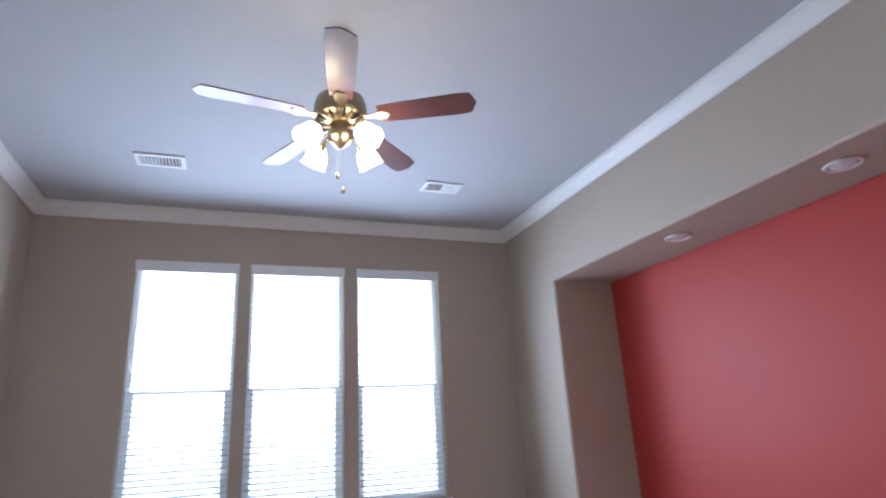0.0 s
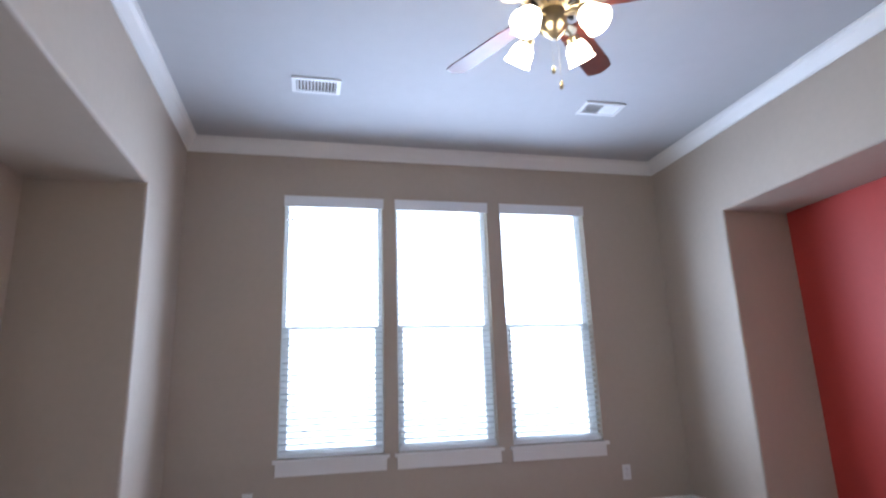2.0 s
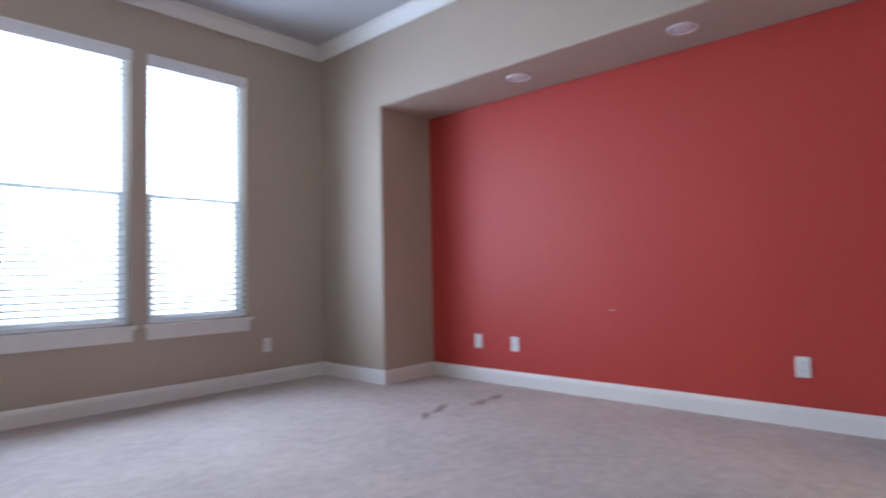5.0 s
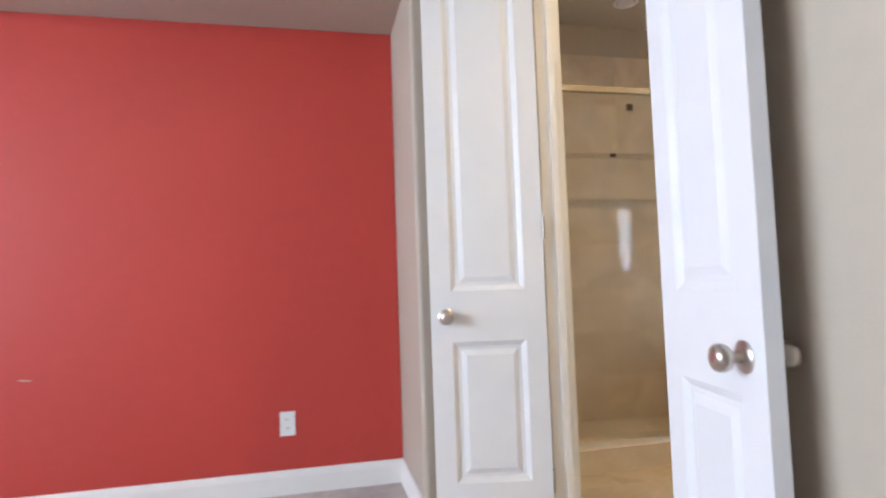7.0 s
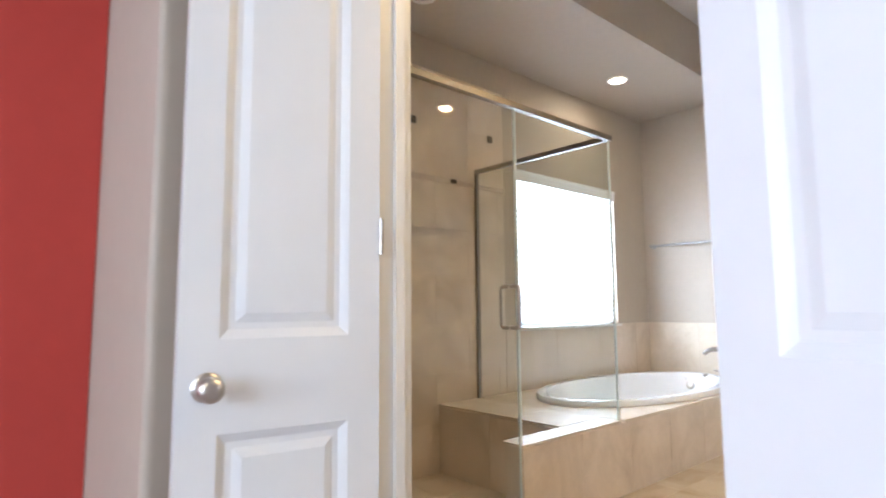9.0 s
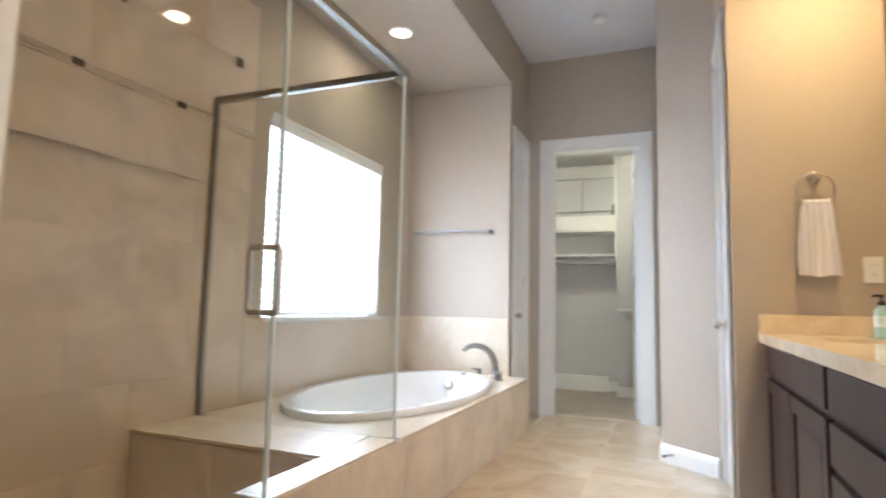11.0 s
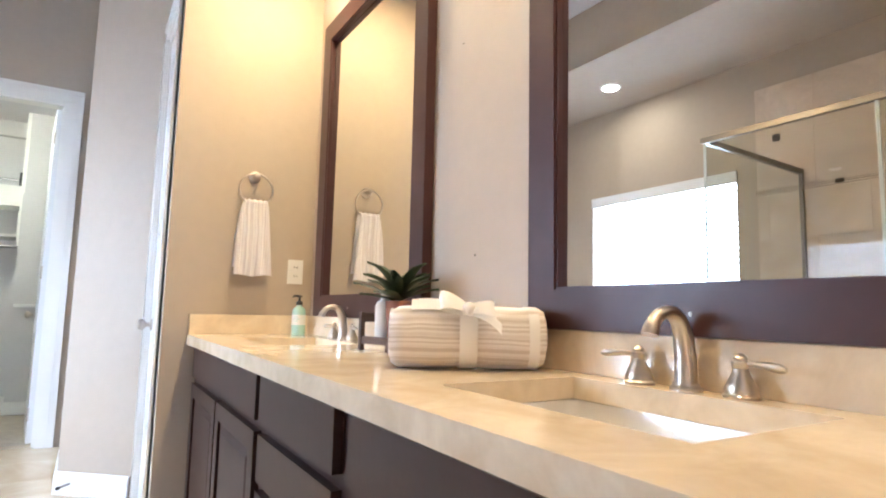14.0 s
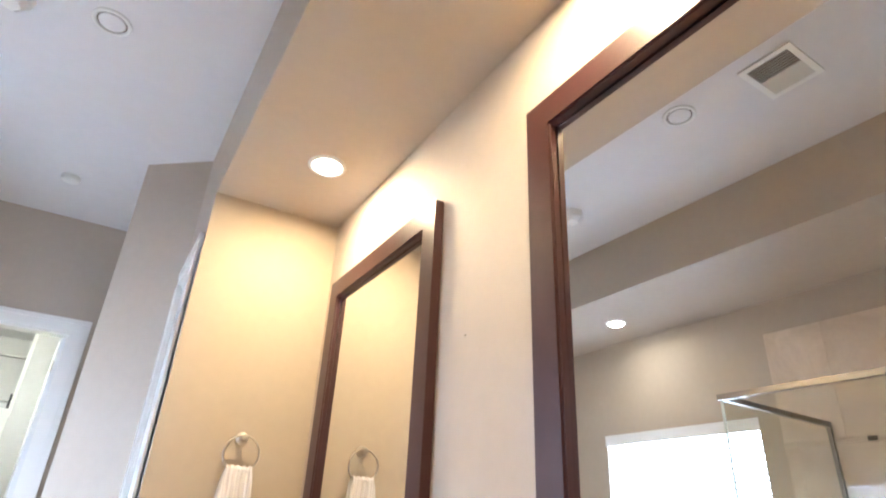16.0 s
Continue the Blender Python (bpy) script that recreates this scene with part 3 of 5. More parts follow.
def blind(name, m, width, height, label, group="", tilt=12):
    root = thing(name, m, label, "window blind", group)
    bm = bmesh.new()
    box(bm, -0.006, width + 0.006, -0.022, -0.006, height - 0.075, height + 0.008)
    box(bm, -0.006, width + 0.006, -0.026, -0.004, height - 0.012, height + 0.012)
    part("valance", bm, VINYL, root, "white moulded valance", bevel=0.003)
    bm = bmesh.new()
    box(bm, 0.006, width - 0.006, 0.0, 0.05, height - 0.045, height - 0.002)
    part("head_rail", bm, VINYL, root)
    bm = bmesh.new()
    box(bm, 0.008, width - 0.008, 0.002, 0.05, 0.012, 0.032)
    part("bottom_rail", bm, VINYL, root, bevel=0.004)
    slat = bmesh.new()
    w = 0.025
    prof = [(-w, -0.0012), (-w * 0.5, 0.0014), (0, 0.0022), (w * 0.5, 0.0014), (w, -0.0012), (w, 0.0012), (w * 0.5, 0.0038), (0, 0.0046), (-w * 0.5, 0.0038), (-w, 0.0012)]
    rings(slat, [[(0.01, a, b) for a, b in prof], [(width - 0.01, a, b) for a, b in prof]])
    me = finish("slat", slat, SLATVINYL)
    n = int((height - 0.09) / 0.0455)
    for k in range(n):
        ob = new("slat", me)
        ob.parent = root
        ob.matrix_basis = pose(0, 0.026, 0.05 + k * 0.0455, tilt)
    for x in (0.11, width - 0.11):
        for y in (-0.001, 0.053):
            bm = bmesh.new()
            tube(bm, [(x, y, 0.03), (x, y, height - 0.05)], 0.0012, 6)
            part("ladder_cord", bm, VINYL, root)
    bm = bmesh.new()
    tube(bm, [(0.06, -0.02, height - 0.08), (0.062, -0.021, height - 0.75)], 0.004, 8)
    part("tilt_wand", bm, VINYL, root)
    return root


for k, (x0, x1) in enumerate(WINDOWS):
    h = WIN_Z[1] - WIN_Z[0]
    window("window_%d" % (k + 1), pose(x0, 0, WIN_Z[0]), x1 - x0, h, T, "white vinyl double-hung window behind open slats", BED_WINDOW_WATTS, inset=True)
    blind("window_blind", pose(x0, 0.012, WIN_Z[0] + 0.002), x1 - x0, h, "white slatted blind, lowered with its slats open", "bedroom blinds")
    bm = bmesh.new()
    box(bm, x0 - 0.03, x1 + 0.03, -0.045, 0.075, WIN_Z[0] - 0.026, WIN_Z[0] - 0.001)
    sill = thing("window_sill_%d" % (k + 1), pose(0, 0, 0), "white painted window sill with apron board", "window sill", kind="structure")
    part("sill_board", bm, TRIM, sill, bevel=0.006)
    bm = bmesh.new()
    box(bm, x0 - 0.012, x1 + 0.012, -0.018, 0.0, WIN_Z[0] - 0.115, WIN_Z[0] - 0.026)
    part("apron_board", bm, TRIM, sill, bevel=0.004)


# ---- small fittings ----
def outlet(m, label, kind_="duplex", group=""):
    """A wall plate: x across, y into the room is minus, z up from its middle."""
    root = thing("wall_outlet", m, label, "outlet", group)
    bm = bmesh.new()
    box(bm, -0.036, 0.036, -0.006, 0.0, -0.058, 0.058)
    part("cover_plate", bm, PLASTIC, root, bevel=0.003)
    for z in (0.021, -0.021):
        bm = bmesh.new()
        lathe(bm, [(0.0165, 0.0), (0.0165, 0.003)], 18, pose(0, -0.006, z, 90))
        s = part("socket", bm, PLASTIC, root, smooth=True)
        for x in (-0.006, 0.006):
            bm = bmesh.new()
            box(bm, x - 0.0012, x + 0.0012, -0.0098, -0.0085, z - 0.004, z + 0.006)
            part("slot", bm, DARK, s, "dark socket slot")
    return root


def blank_plate(m, label):
    root = thing("wall_plate", m, label, "wall plate")
    bm = bmesh.new()
    box(bm, -0.036, 0.036, -0.006, 0.0, -0.058, 0.058)
    part("cover_plate", bm, PLASTIC, root, bevel=0.003)
    bm = bmesh.new()
    lathe(bm, [(0.007, 0), (0.007, 0.006), (0.004, 0.008)], 12, pose(0, -0.006, 0, 90))
    part("jack", bm, NICKEL, root, smooth=True)
    return root


outlet(pose(-3.545, 0, 0.315), "white duplex outlet on the window wall")
outlet(pose(-0.58, 0, 0.33), "white duplex outlet near the bedroom corner")
outlet(pose(aex, -1.385, 0.335, 0, 0, -90), "white outlet on the red wall", group="red wall plates")
blank_plate(pose(aex, -1.76, 0.333, 0, 0, -90), "white cable plate on the red wall")
outlet(pose(aex, -3.738, 0.338, 0, 0, -90), "white outlet on the red wall near the doors", group="red wall plates")


def vent(name, x, y, z, w, d, slats, along, label):
    """Ceiling register: white frame with fins, facing down."""
    root = thing(name, pose(x, y, z), label, "air vent")
    f = 0.028
    bm = bmesh.new()
    for b in ((-w / 2, w / 2, -d / 2, -d / 2 + f), (-w / 2, w / 2, d / 2 - f, d / 2), (-w / 2, -w / 2 + f, -d / 2 + f, d / 2 - f), (w / 2 - f, w / 2, -d / 2 + f, d / 2 - f)):
        box(bm, *b, -0.012, -0.001)
    part("frame", bm, PLASTIC, root, bevel=0.003)
    # no opening above: a dark plate gives the shade between the fins
    bm = bmesh.new()
    box(bm, -w / 2 + f, w / 2 - f, -d / 2 + f, d / 2 - f, -0.003, -0.001)
    part("vent_shade_plate", bm, RECESS_SHADE, root, "dark plate painted for the shade behind the fins")
    wi, di = w - 2 * f, d - 2 * f
    fin = bmesh.new()
    if along == "x":
        box(fin, -wi / 2, wi / 2, -0.0012, 0.0012, -0.007, 0.007)
    else:
        box(fin, -0.0012, 0.0012, -di / 2, di / 2, -0.007, 0.007)
    me = finish("fin", fin, PLASTIC)
    for k in range(slats):
        t = (k + 0.5) / slats - 0.5
        ob = new("fin", me)
        ob.parent = root
        lean = 40 if t < -0.02 else -40
        ob.matrix_basis = pose(0, t * di, -0.010, lean) if along == "x" else pose(t * wi, 0, -0.010, 0, lean)
    return root


# wear on the walls
bm = bmesh.new()
rings(bm, [[(aex - 0.0035, -2.60 + a, 0.625 + b) for a, b in ((-0.028, -0.003), (0.0, -0.001), (0.026, 0.004), (0.022, 0.008), (-0.004, 0.004), (-0.026, 0.001))], [(aex - 0.002, -2.60 + a, 0.625 + b) for a, b in ((-0.028, -0.003), (0.0, -0.001), (0.026, 0.004), (0.022, 0.008), (-0.004, 0.004), (-0.026, 0.001))]])
tagged(part("wall_scuff", bm, WALL), "small pale scuff on the red wall", "scuff mark", kind="structure")
for y, z in ((-6.345, 1.81), (-6.269, 1.155)):
    bm = bmesh.new()
    lathe(bm, [(0.002, 0.0), (0.002, 0.003)], 8, pose(BW, y, z, 0, 90))
    tagged(part("nail_hole", bm, DARK), "tiny dark nail hole in the taupe wall", "nail hole", kind="structure")

vent("ceiling_vent", -3.125, -0.98, CEIL, 0.32, 0.19, 12, "y", "white metal ceiling register near the window wall")
vent("ceiling_vent", -1.04, -0.98, CEIL, 0.32, 0.19, 12, "y", "white metal ceiling register near the window wall")


def downlight(x, y, z, r, label, lit, group=""):
    root = thing("recessed_light", pose(x, y, z), label, "ceiling light", group)
    bm = bmesh.new()
    loops = [(r, -0.001), (r, -0.006), (r * 0.93, -0.011), (r * 0.80, -0.010), (r * 0.74, 0.0), (r * 0.70, 0.012)]
    lathe(bm, loops, 36, caps=False)
    part("trim_ring", bm, PLASTIC, root, smooth=True)
    if not lit:
        # flat dark ring stands in for the shade inside the recess
        bm = bmesh.new()
        lathe(bm, [(r * 0.77, -0.0015), (r * 0.77, -0.003), (r * 0.3, -0.003)], 32)
        part("lens_shade_ring", bm, RECESS_SHADE, root, "dark ring painted for the shade round the lens")
    bm = bmesh.new()
    if lit:
        lathe(bm, [(r * 0.77, -0.0015), (r * 0.77, -0.004), (r * 0.45, -0.0055), (0.004, -0.006)], 32)
    else:
        lathe(bm, [(r * 0.68, -0.0035), (r * 0.66, -0.008), (r * 0.45, -0.014), (0.004, -0.017)], 32)
    part("lens", bm, LENS if lit else LENS_OFF, root, "glowing lens" if lit else "unlit frosted lens", smooth=True)
    return root


for y in (-2.10, -3.27):
    downlight(0.25, y, aez, 0.09, "white recessed light, unlit, in the alcove ceiling", False, "alcove lights")

# ---- ceiling fan ----
FAN = (-2.153, -2.57)
fan = thing("ceiling_fan", pose(FAN[0], FAN[1], CEIL), "ceiling fan with mahogany blades and four lit glass shades", "ceiling fan")
bm = bmesh.new()
lathe(bm, [(0.072, 0.0), (0.072, -0.012), (0.062, -0.045), (0.022, -0.062)], 32)
part("canopy", bm, BRONZE, fan, smooth=True)
bm = bmesh.new()
lathe(bm, [(0.014, -0.05), (0.014, -0.335)], 16)
part("downrod", bm, BRONZE, fan, smooth=True)
FZ = -0.435
bm = bmesh.new()
lathe(bm, [(0.03, FZ + 0.15), (0.075, FZ + 0.13), (0.118, FZ + 0.10), (0.128, FZ + 0.06), (0.128, FZ + 0.015), (0.115, FZ - 0.005), (0.085, FZ - 0.02), (0.06, FZ - 0.03)], 40)
part("motor_housing", bm, BRONZE, fan, "brushed antique metal motor housing", smooth=True)
for k in range(20):
    a = 360 / 20 * k
    bm = bmesh.new()
    box(bm, 0.066, 0.118, -0.004, 0.004, FZ - 0.026, FZ - 0.004)
    part("cooling_fin", bm, DARK if k % 2 else BRONZE, fan, m=pose(0, 0, 0, 0, 0, a))
bm = bmesh.new()
lathe(bm, [(0.055, FZ - 0.02), (0.052, FZ - 0.05), (0.06, FZ - 0.07), (0.058, FZ - 0.11), (0.035, FZ - 0.135), (0.02, FZ - 0.15), (0.008, FZ - 0.158)], 28)
part("light_fitter", bm, BRONZE, fan, smooth=True)
for k in range(5):
    turn = -28 + 72 * k
    m = pose(0, 0, FZ + 0.002, 0, 0, turn)
    bm = bmesh.new()
    iron = [(0.08, 0.014), (0.115, 0.024), (0.15, 0.012), (0.185, 0.030), (0.215, 0.034), (0.238, 0.014)]
    lo = [(x, -w, -0.006) for x, w in iron] + [(x, w, -0.006) for x, w in reversed(iron)]
    rings(bm, [lo, [(x, y, z + 0.006) for x, y, z in lo]])
    part("blade_iron", bm, BRONZE, fan, m=m, bevel=0.002)
    bm = bmesh.new()
    out = [(0.19, -0.052), (0.30, -0.060), (0.58, -0.068), (0.635, -0.062), (0.652, -0.03), (0.662, 0.0), (0.652, 0.03), (0.635, 0.062), (0.58, 0.068), (0.30, 0.060), (0.19, 0.052)]
    rings(bm, [[(x, y, 0.0) for x, y in out], [(x, y, 0.007) for x, y in out]])
    part("blade", bm, BLADE, fan, "dark mahogany blade", m=m @ pose(0, 0, 0.002, -12), bevel=0.002)
for k in range(4):
    turn = 45 + 90 * k - 14
    m = pose(0, 0, FZ - 0.070, 0, 0, turn)
    bm = bmesh.new()
    tube(bm, bend((0.045, 0, 0), (0.10, 0, 0.012), (0.136, 0, -0.022)), 0.008, 10)
    arm = part("lamp_arm", bm, BRONZE, fan, m=m, smooth=True)
    tip = pose(0.136, 0, -0.02, 0, 180 - 38, 0)
    bm = bmesh.new()
    lathe(bm, [(0.016, -0.008), (0.029, 0.0), (0.031, 0.022), (0.027, 0.026)], 20, tip)
    part("lamp_socket", bm, BRONZE, arm, smooth=True)
    bm = bmesh.new()
    shade = [(0.028, 0.018), (0.039, 0.028), (0.053, 0.048), (0.060, 0.073), (0.061, 0.095), (0.066, 0.113), (0.072, 0.122)]
    shade = [(r * 0.86, z * 0.92) for r, z in shade]
    inner = [(r - 0.004, z) for r, z in reversed(shade)]
    lathe(bm, shade + inner, 28, tip, caps=False)
    part("shade", bm, FROST, arm, "lit frosted glass bell shade", smooth=True)
for k, (dx, dy, ln) in enumerate(((0.012, 0.0, 0.20), (-0.012, 0.01, 0.125))):
    bm = bmesh.new()
    tube(bm, [(dx, dy, FZ - 0.15), (dx, dy, FZ - 0.15 - ln)], 0.0006, 6)
    chain = part("pull_chain", bm, BRONZE, fan)
    bm = bmesh.new()
    lathe(bm, [(0.003, -ln), (0.008, -ln - 0.012), (0.009, -ln - 0.03), (0.004, -ln - 0.038)], 14, pose(dx, dy, FZ - 0.15))
    part("chain_pull", bm, BRONZE, chain, smooth=True)

# ---- structure: bath ----
WC_X, GRAY_A, GRAY_B, PASS_X = -0.985, (-0.985, -8.37), (-0.635, -8.665), -0.635
LDX = NICHE_X
solid("floor_bath_bed", [(BW - 0.1, DECK_X + 0.028, BS - 0.15, DOOR_Y1 - 0.052, -0.12, -0.0014), (DECK_X + 0.028, BE + 0.2, BS - 0.15, BENCH_Y - 0.001, -0.12, -0.0014)], FLOORGROUT, "sandy grout bed under the bath floor tiles", category="grout")
wy0, wy1, wz0, wz1 = BWIN
solid("wall_bath_east", [(BE, BE + T, BS, BN + 0.1, -0.1, wz0), (BE, BE + T, BS, BN + 0.1, wz1, 3.5), (BE, BE + T, BS, wy0, wz0, wz1), (BE, BE + T, wy1, BN + 0.1, wz0, wz1)], WALL, "taupe painted outer wall behind tub and shower", category="wall")
solid("wall_bath_west", [(BW - 0.11, BW, VAN_END - 0.1, BN, -0.1, 3.5)], WALL, "taupe painted wall behind the vanity mirrors", category="wall")
solid("wall_bath_north", [(aex + T - 0.002, BE, DOOR_Y0, DOOR_Y0 + 0.1, -0.1, 3.5)], WALL, "taupe painted wall at the shower end", category="wall")
solid("wall_vanity_end", [(BW - 0.11, WC_X - 0.12, VAN_END - 0.12, VAN_END, -0.1, 3.5), (WC_X - 0.12, WC_X, VAN_END - 0.12, VAN_END, -0.1, 3.5)], WALL, "taupe end wall of the vanity lit warm", category="wall")
WCD = (-8.33, -7.80)
bm = bmesh.new()
box(bm, WC_X - 0.12, WC_X, WCD[1], VAN_END - 0.12, -0.1, 3.5)
box(bm, WC_X - 0.12, WC_X, WCD[0], WCD[1], 2.46, 3.5)
box(bm, WC_X - 0.12, WC_X, GRAY_A[1], WCD[0], -0.1, 3.5)
tagged(part("wall_water_closet", bm, WALL), "taupe wall with a narrow white door", "wall", kind="structure")
bm = bmesh.new()
prism(bm, [(GRAY_A[0] - 0.0, GRAY_A[1]), (GRAY_A[0] - 0.12, GRAY_A[1]), (GRAY_A[0] - 0.12, -9.0), (PASS_X, -9.0), (GRAY_B[0], GRAY_B[1])], -0.1, 3.5)
tagged(part("wall_angled", bm, WALL, bevel=0.012), "pale taupe angled wall beside the narrow door", "wall", kind="structure")
solid("wall_passage", [(PASS_X - 0.12, PASS_X - 0.0005, BS, -9.0, -0.1, 3.5)], WALL, "taupe wall of the short passage", category="wall")
CDX0, CDX1, CDH = -0.472, 0.332, 2.447
solid("wall_closet", [(-1.4, CDX0, BS - 0.12, BS, -0.1, 3.5), (CDX1, BE + T, BS - 0.12, BS, -0.1, 3.5), (CDX0, CDX1, BS - 0.12, BS, CDH, 3.5)], WALL, "taupe wall with the closet doorway", category="wall")
LD = (-9.77, -9.37)
solid("wall_linen", [(LDX, LDX + 0.12, LD[1], NICHE_Y - 0.1, -0.1, 3.5), (LDX, LDX + 0.12, BS, LD[0], -0.1, 3.5), (LDX, LDX + 0.12, LD[0], LD[1], 2.455, 3.5)], WALL, "taupe wall round the narrow linen door", category="wall")
solid("wall_niche_end", [(LDX, BE, NICHE_Y - 0.1, NICHE_Y, -0.1, 3.5)], WALL, "taupe end wall of the tub niche", category="wall")
solid("wall_linen_back", [(LDX + 0.5, LDX + 0.56, BS, NICHE_Y - 0.1, -0.1, 3.5)], WALL, "taupe back of the linen cupboard", category="wall")
solid("ceiling_bath", [(BW - 0.1, BE + T, BS - 0.12, BN + 0.05, BCEIL, BCEIL + 0.08)], CEILING, "white painted high bath ceiling", category="ceiling")
solid("soffit_tub", [(NICHE_X, BE, NICHE_Y, BN, NICHE_Z, BCEIL)], WALL, "taupe dropped ceiling over tub and shower", category="soffit", bevel=0.01)
solid("soffit_vanity", [(BW, WC_X, VAN_END, BN, VAN_SOFFIT, BCEIL)], WALL, "taupe dropped ceiling over the vanity", category="soffit", bevel=0.01)
moulding("baseboard_bath", [(WC_X + 0.03, GRAY_A[1] - 0.022), GRAY_B, (PASS_X, BS)], BASE, TRIM, "white painted baseboard on the angled wall", category="baseboard")
# closet
CY = -11.75
solid("closet_floor", [(-1.2, 1.3, CY - 0.1, BS - 0.06, -0.12, -0.004)], CLOSETFLOOR, "grey beige closet carpet", category="carpet")
for nm, b_ in (("wall_closet_back", (-1.2, 1.3, CY - 0.1, CY, -0.1, 3.0)), ("wall_closet_west", (-1.2, -1.1, CY, BS - 0.12, -0.1, 3.0)), ("wall_closet_east", (1.2, 1.3, CY, BS - 0.12, -0.1, 3.0))):
    solid(nm, [b_], CLOSETGREY, "pale grey painted closet wall", category="wall")
solid("wall_closet_return", [(-1.099, -0.131, CY + 0.001, CY + 0.40, 0.0, CLOSET_CEIL - 0.001)], CLOSETGREY, "pale painted return wall beside the closet shelves", category="wall")
solid("closet_plinth", [(0.02, 1.19, CY + 0.002, CY + 0.12, 0.0, 0.17)], TRIM, "white painted plinth along the closet wall", kind="", category="plinth")
board = thing("ironing_board", pose(-0.235, CY + 0.402, 0.93), "pale grey padded ironing board hung upright", "ironing board")
bm = bmesh.new()
out_ = [(-0.11, 1.05), (-0.11, 0.15)] + [(-0.11 * math.cos(a), 0.15 - 0.15 * math.sin(a)) for a in (math.pi * k / 10 for k in range(1, 10))] + [(0.11, 0.15), (0.11, 1.05)]
rings(bm, [[(x, 0.0, z) for x, z in out_], [(x, 0.04, z) for x, z in out_]])
part("board", bm, CLOSETGREY, board, bevel=0.012)
bm = bmesh.new()
box(bm, -0.10, 0.10, 0.0, 0.055, 0.02, 0.05)
part("fold_bracket", bm, PLASTIC, board, bevel=0.006)
solid("ceiling_closet", [(-1.2, 1.3, CY - 0.1, BS - 0.12, CLOSET_CEIL, CLOSET_CEIL + 0.08)], CEILING, "white closet ceiling", category="ceiling")
moulding("baseboard_closet", [(-1.1, BS - 0.12), (-1.1, CY + 0.40), (-0.131, CY + 0.40), (-0.131, CY), (1.2, CY), (1.2, BS - 0.12)], BASE, TRIM, "white baseboard in the closet", category="baseboard")
casing("door_casing_closet", pose((CDX0 + CDX1) / 2, BS, 0, 0, 0, 180), CDX1 - CDX0, CDH, "white painted casing of the closet doorway", cw=0.098)
casing("door_casing_linen", pose(LDX, (LD[0] + LD[1]) / 2, 0, 0, 0, -90), LD[1] - LD[0], 2.455, "white painted casing of the narrow linen door", cw=0.085, both=False)
door_leaf("door_3", pose(LDX + 0.045, LD[0] + 0.022, 0.012, 0, 0, 90), LD[1] - LD[0] - 0.044, 2.42, "narrow white two-panel linen door, closed", (LD[1] - LD[0] - 0.10, 0.885), sides=(1,), stile=0.06)
casing("door_casing_wc", pose(WC_X, (WCD[0] + WCD[1]) / 2, 0, 0, 0, 90), WCD[1] - WCD[0], 2.455, "white painted casing of the side door", cw=0.08, both=False)
door_leaf("door_4", pose(WC_X - 0.045, WCD[1] - 0.022, 0.012, 0, 0, -90), WCD[1] - WCD[0] - 0.044, 2.42, "white two-panel side door, closed", (WCD[1] - WCD[0] - 0.11, 0.885), sides=(1,))
door_leaf("door_5", pose(CDX0 + 0.035, BS - 0.13, 0.012, 0, 0, -85), 0.74, 2.42, "white two-panel closet door, opened inwards", (0.68, 0.885))
shelving = thing("closet_shelving", pose(0, 0, 0), "white painted closet shelving with two hanging rods", "shelving")
for nm, b_, mt in (("shelf", (-0.10, 1.19, CY + 0.002, CY + 0.36, 1.585, 1.61), TRIM), ("shelf", (-0.10, 1.19, CY + 0.002, CY + 0.36, 1.87, 1.895), TRIM), ("divider", (-0.13, -0.102, CY + 0.002, CY + 0.40, 1.50, CLOSET_CEIL - 0.002), TRIM), ("fascia", (-0.10, 1.19, CY + 0.34, CY + 0.36, 1.897, 2.06), TRIM), ("cleat", (-0.10, 1.19, CY + 0.002, CY + 0.02, 1.52, 1.583), TRIM)):
    bm = bmesh.new()
    box(bm, *b_)
    part(nm, bm, mt, shelving, bevel=0.002)
for z in (1.50, 2.12, 2.52):
    bm = bmesh.new()
    tube(bm, [(-0.10, CY + 0.30, z), (1.198, CY + 0.30, z)], 0.014 if z < 2 else 0.010, 10)
    part("hanging_rod", bm, CHROME, shelving, "thin metal hanging rod", smooth=True)
for x in (-0.088, 0.62):
    bm = bmesh.new()
    box(bm, x - 0.013, x + 0.013, CY + 0.27, CY + 0.33, 2.02, 2.19)
    part("rod_lift", bm, BLACK, shelving, "dark pull-down rod bracket", bevel=0.004)
bm = bmesh.new()
tube(bm, [(0.27, CY + 0.31, 2.50), (0.27, CY + 0.33, 1.98)], 0.007, 8)
part("pull_rod", bm, CHROME, shelving, smooth=True)

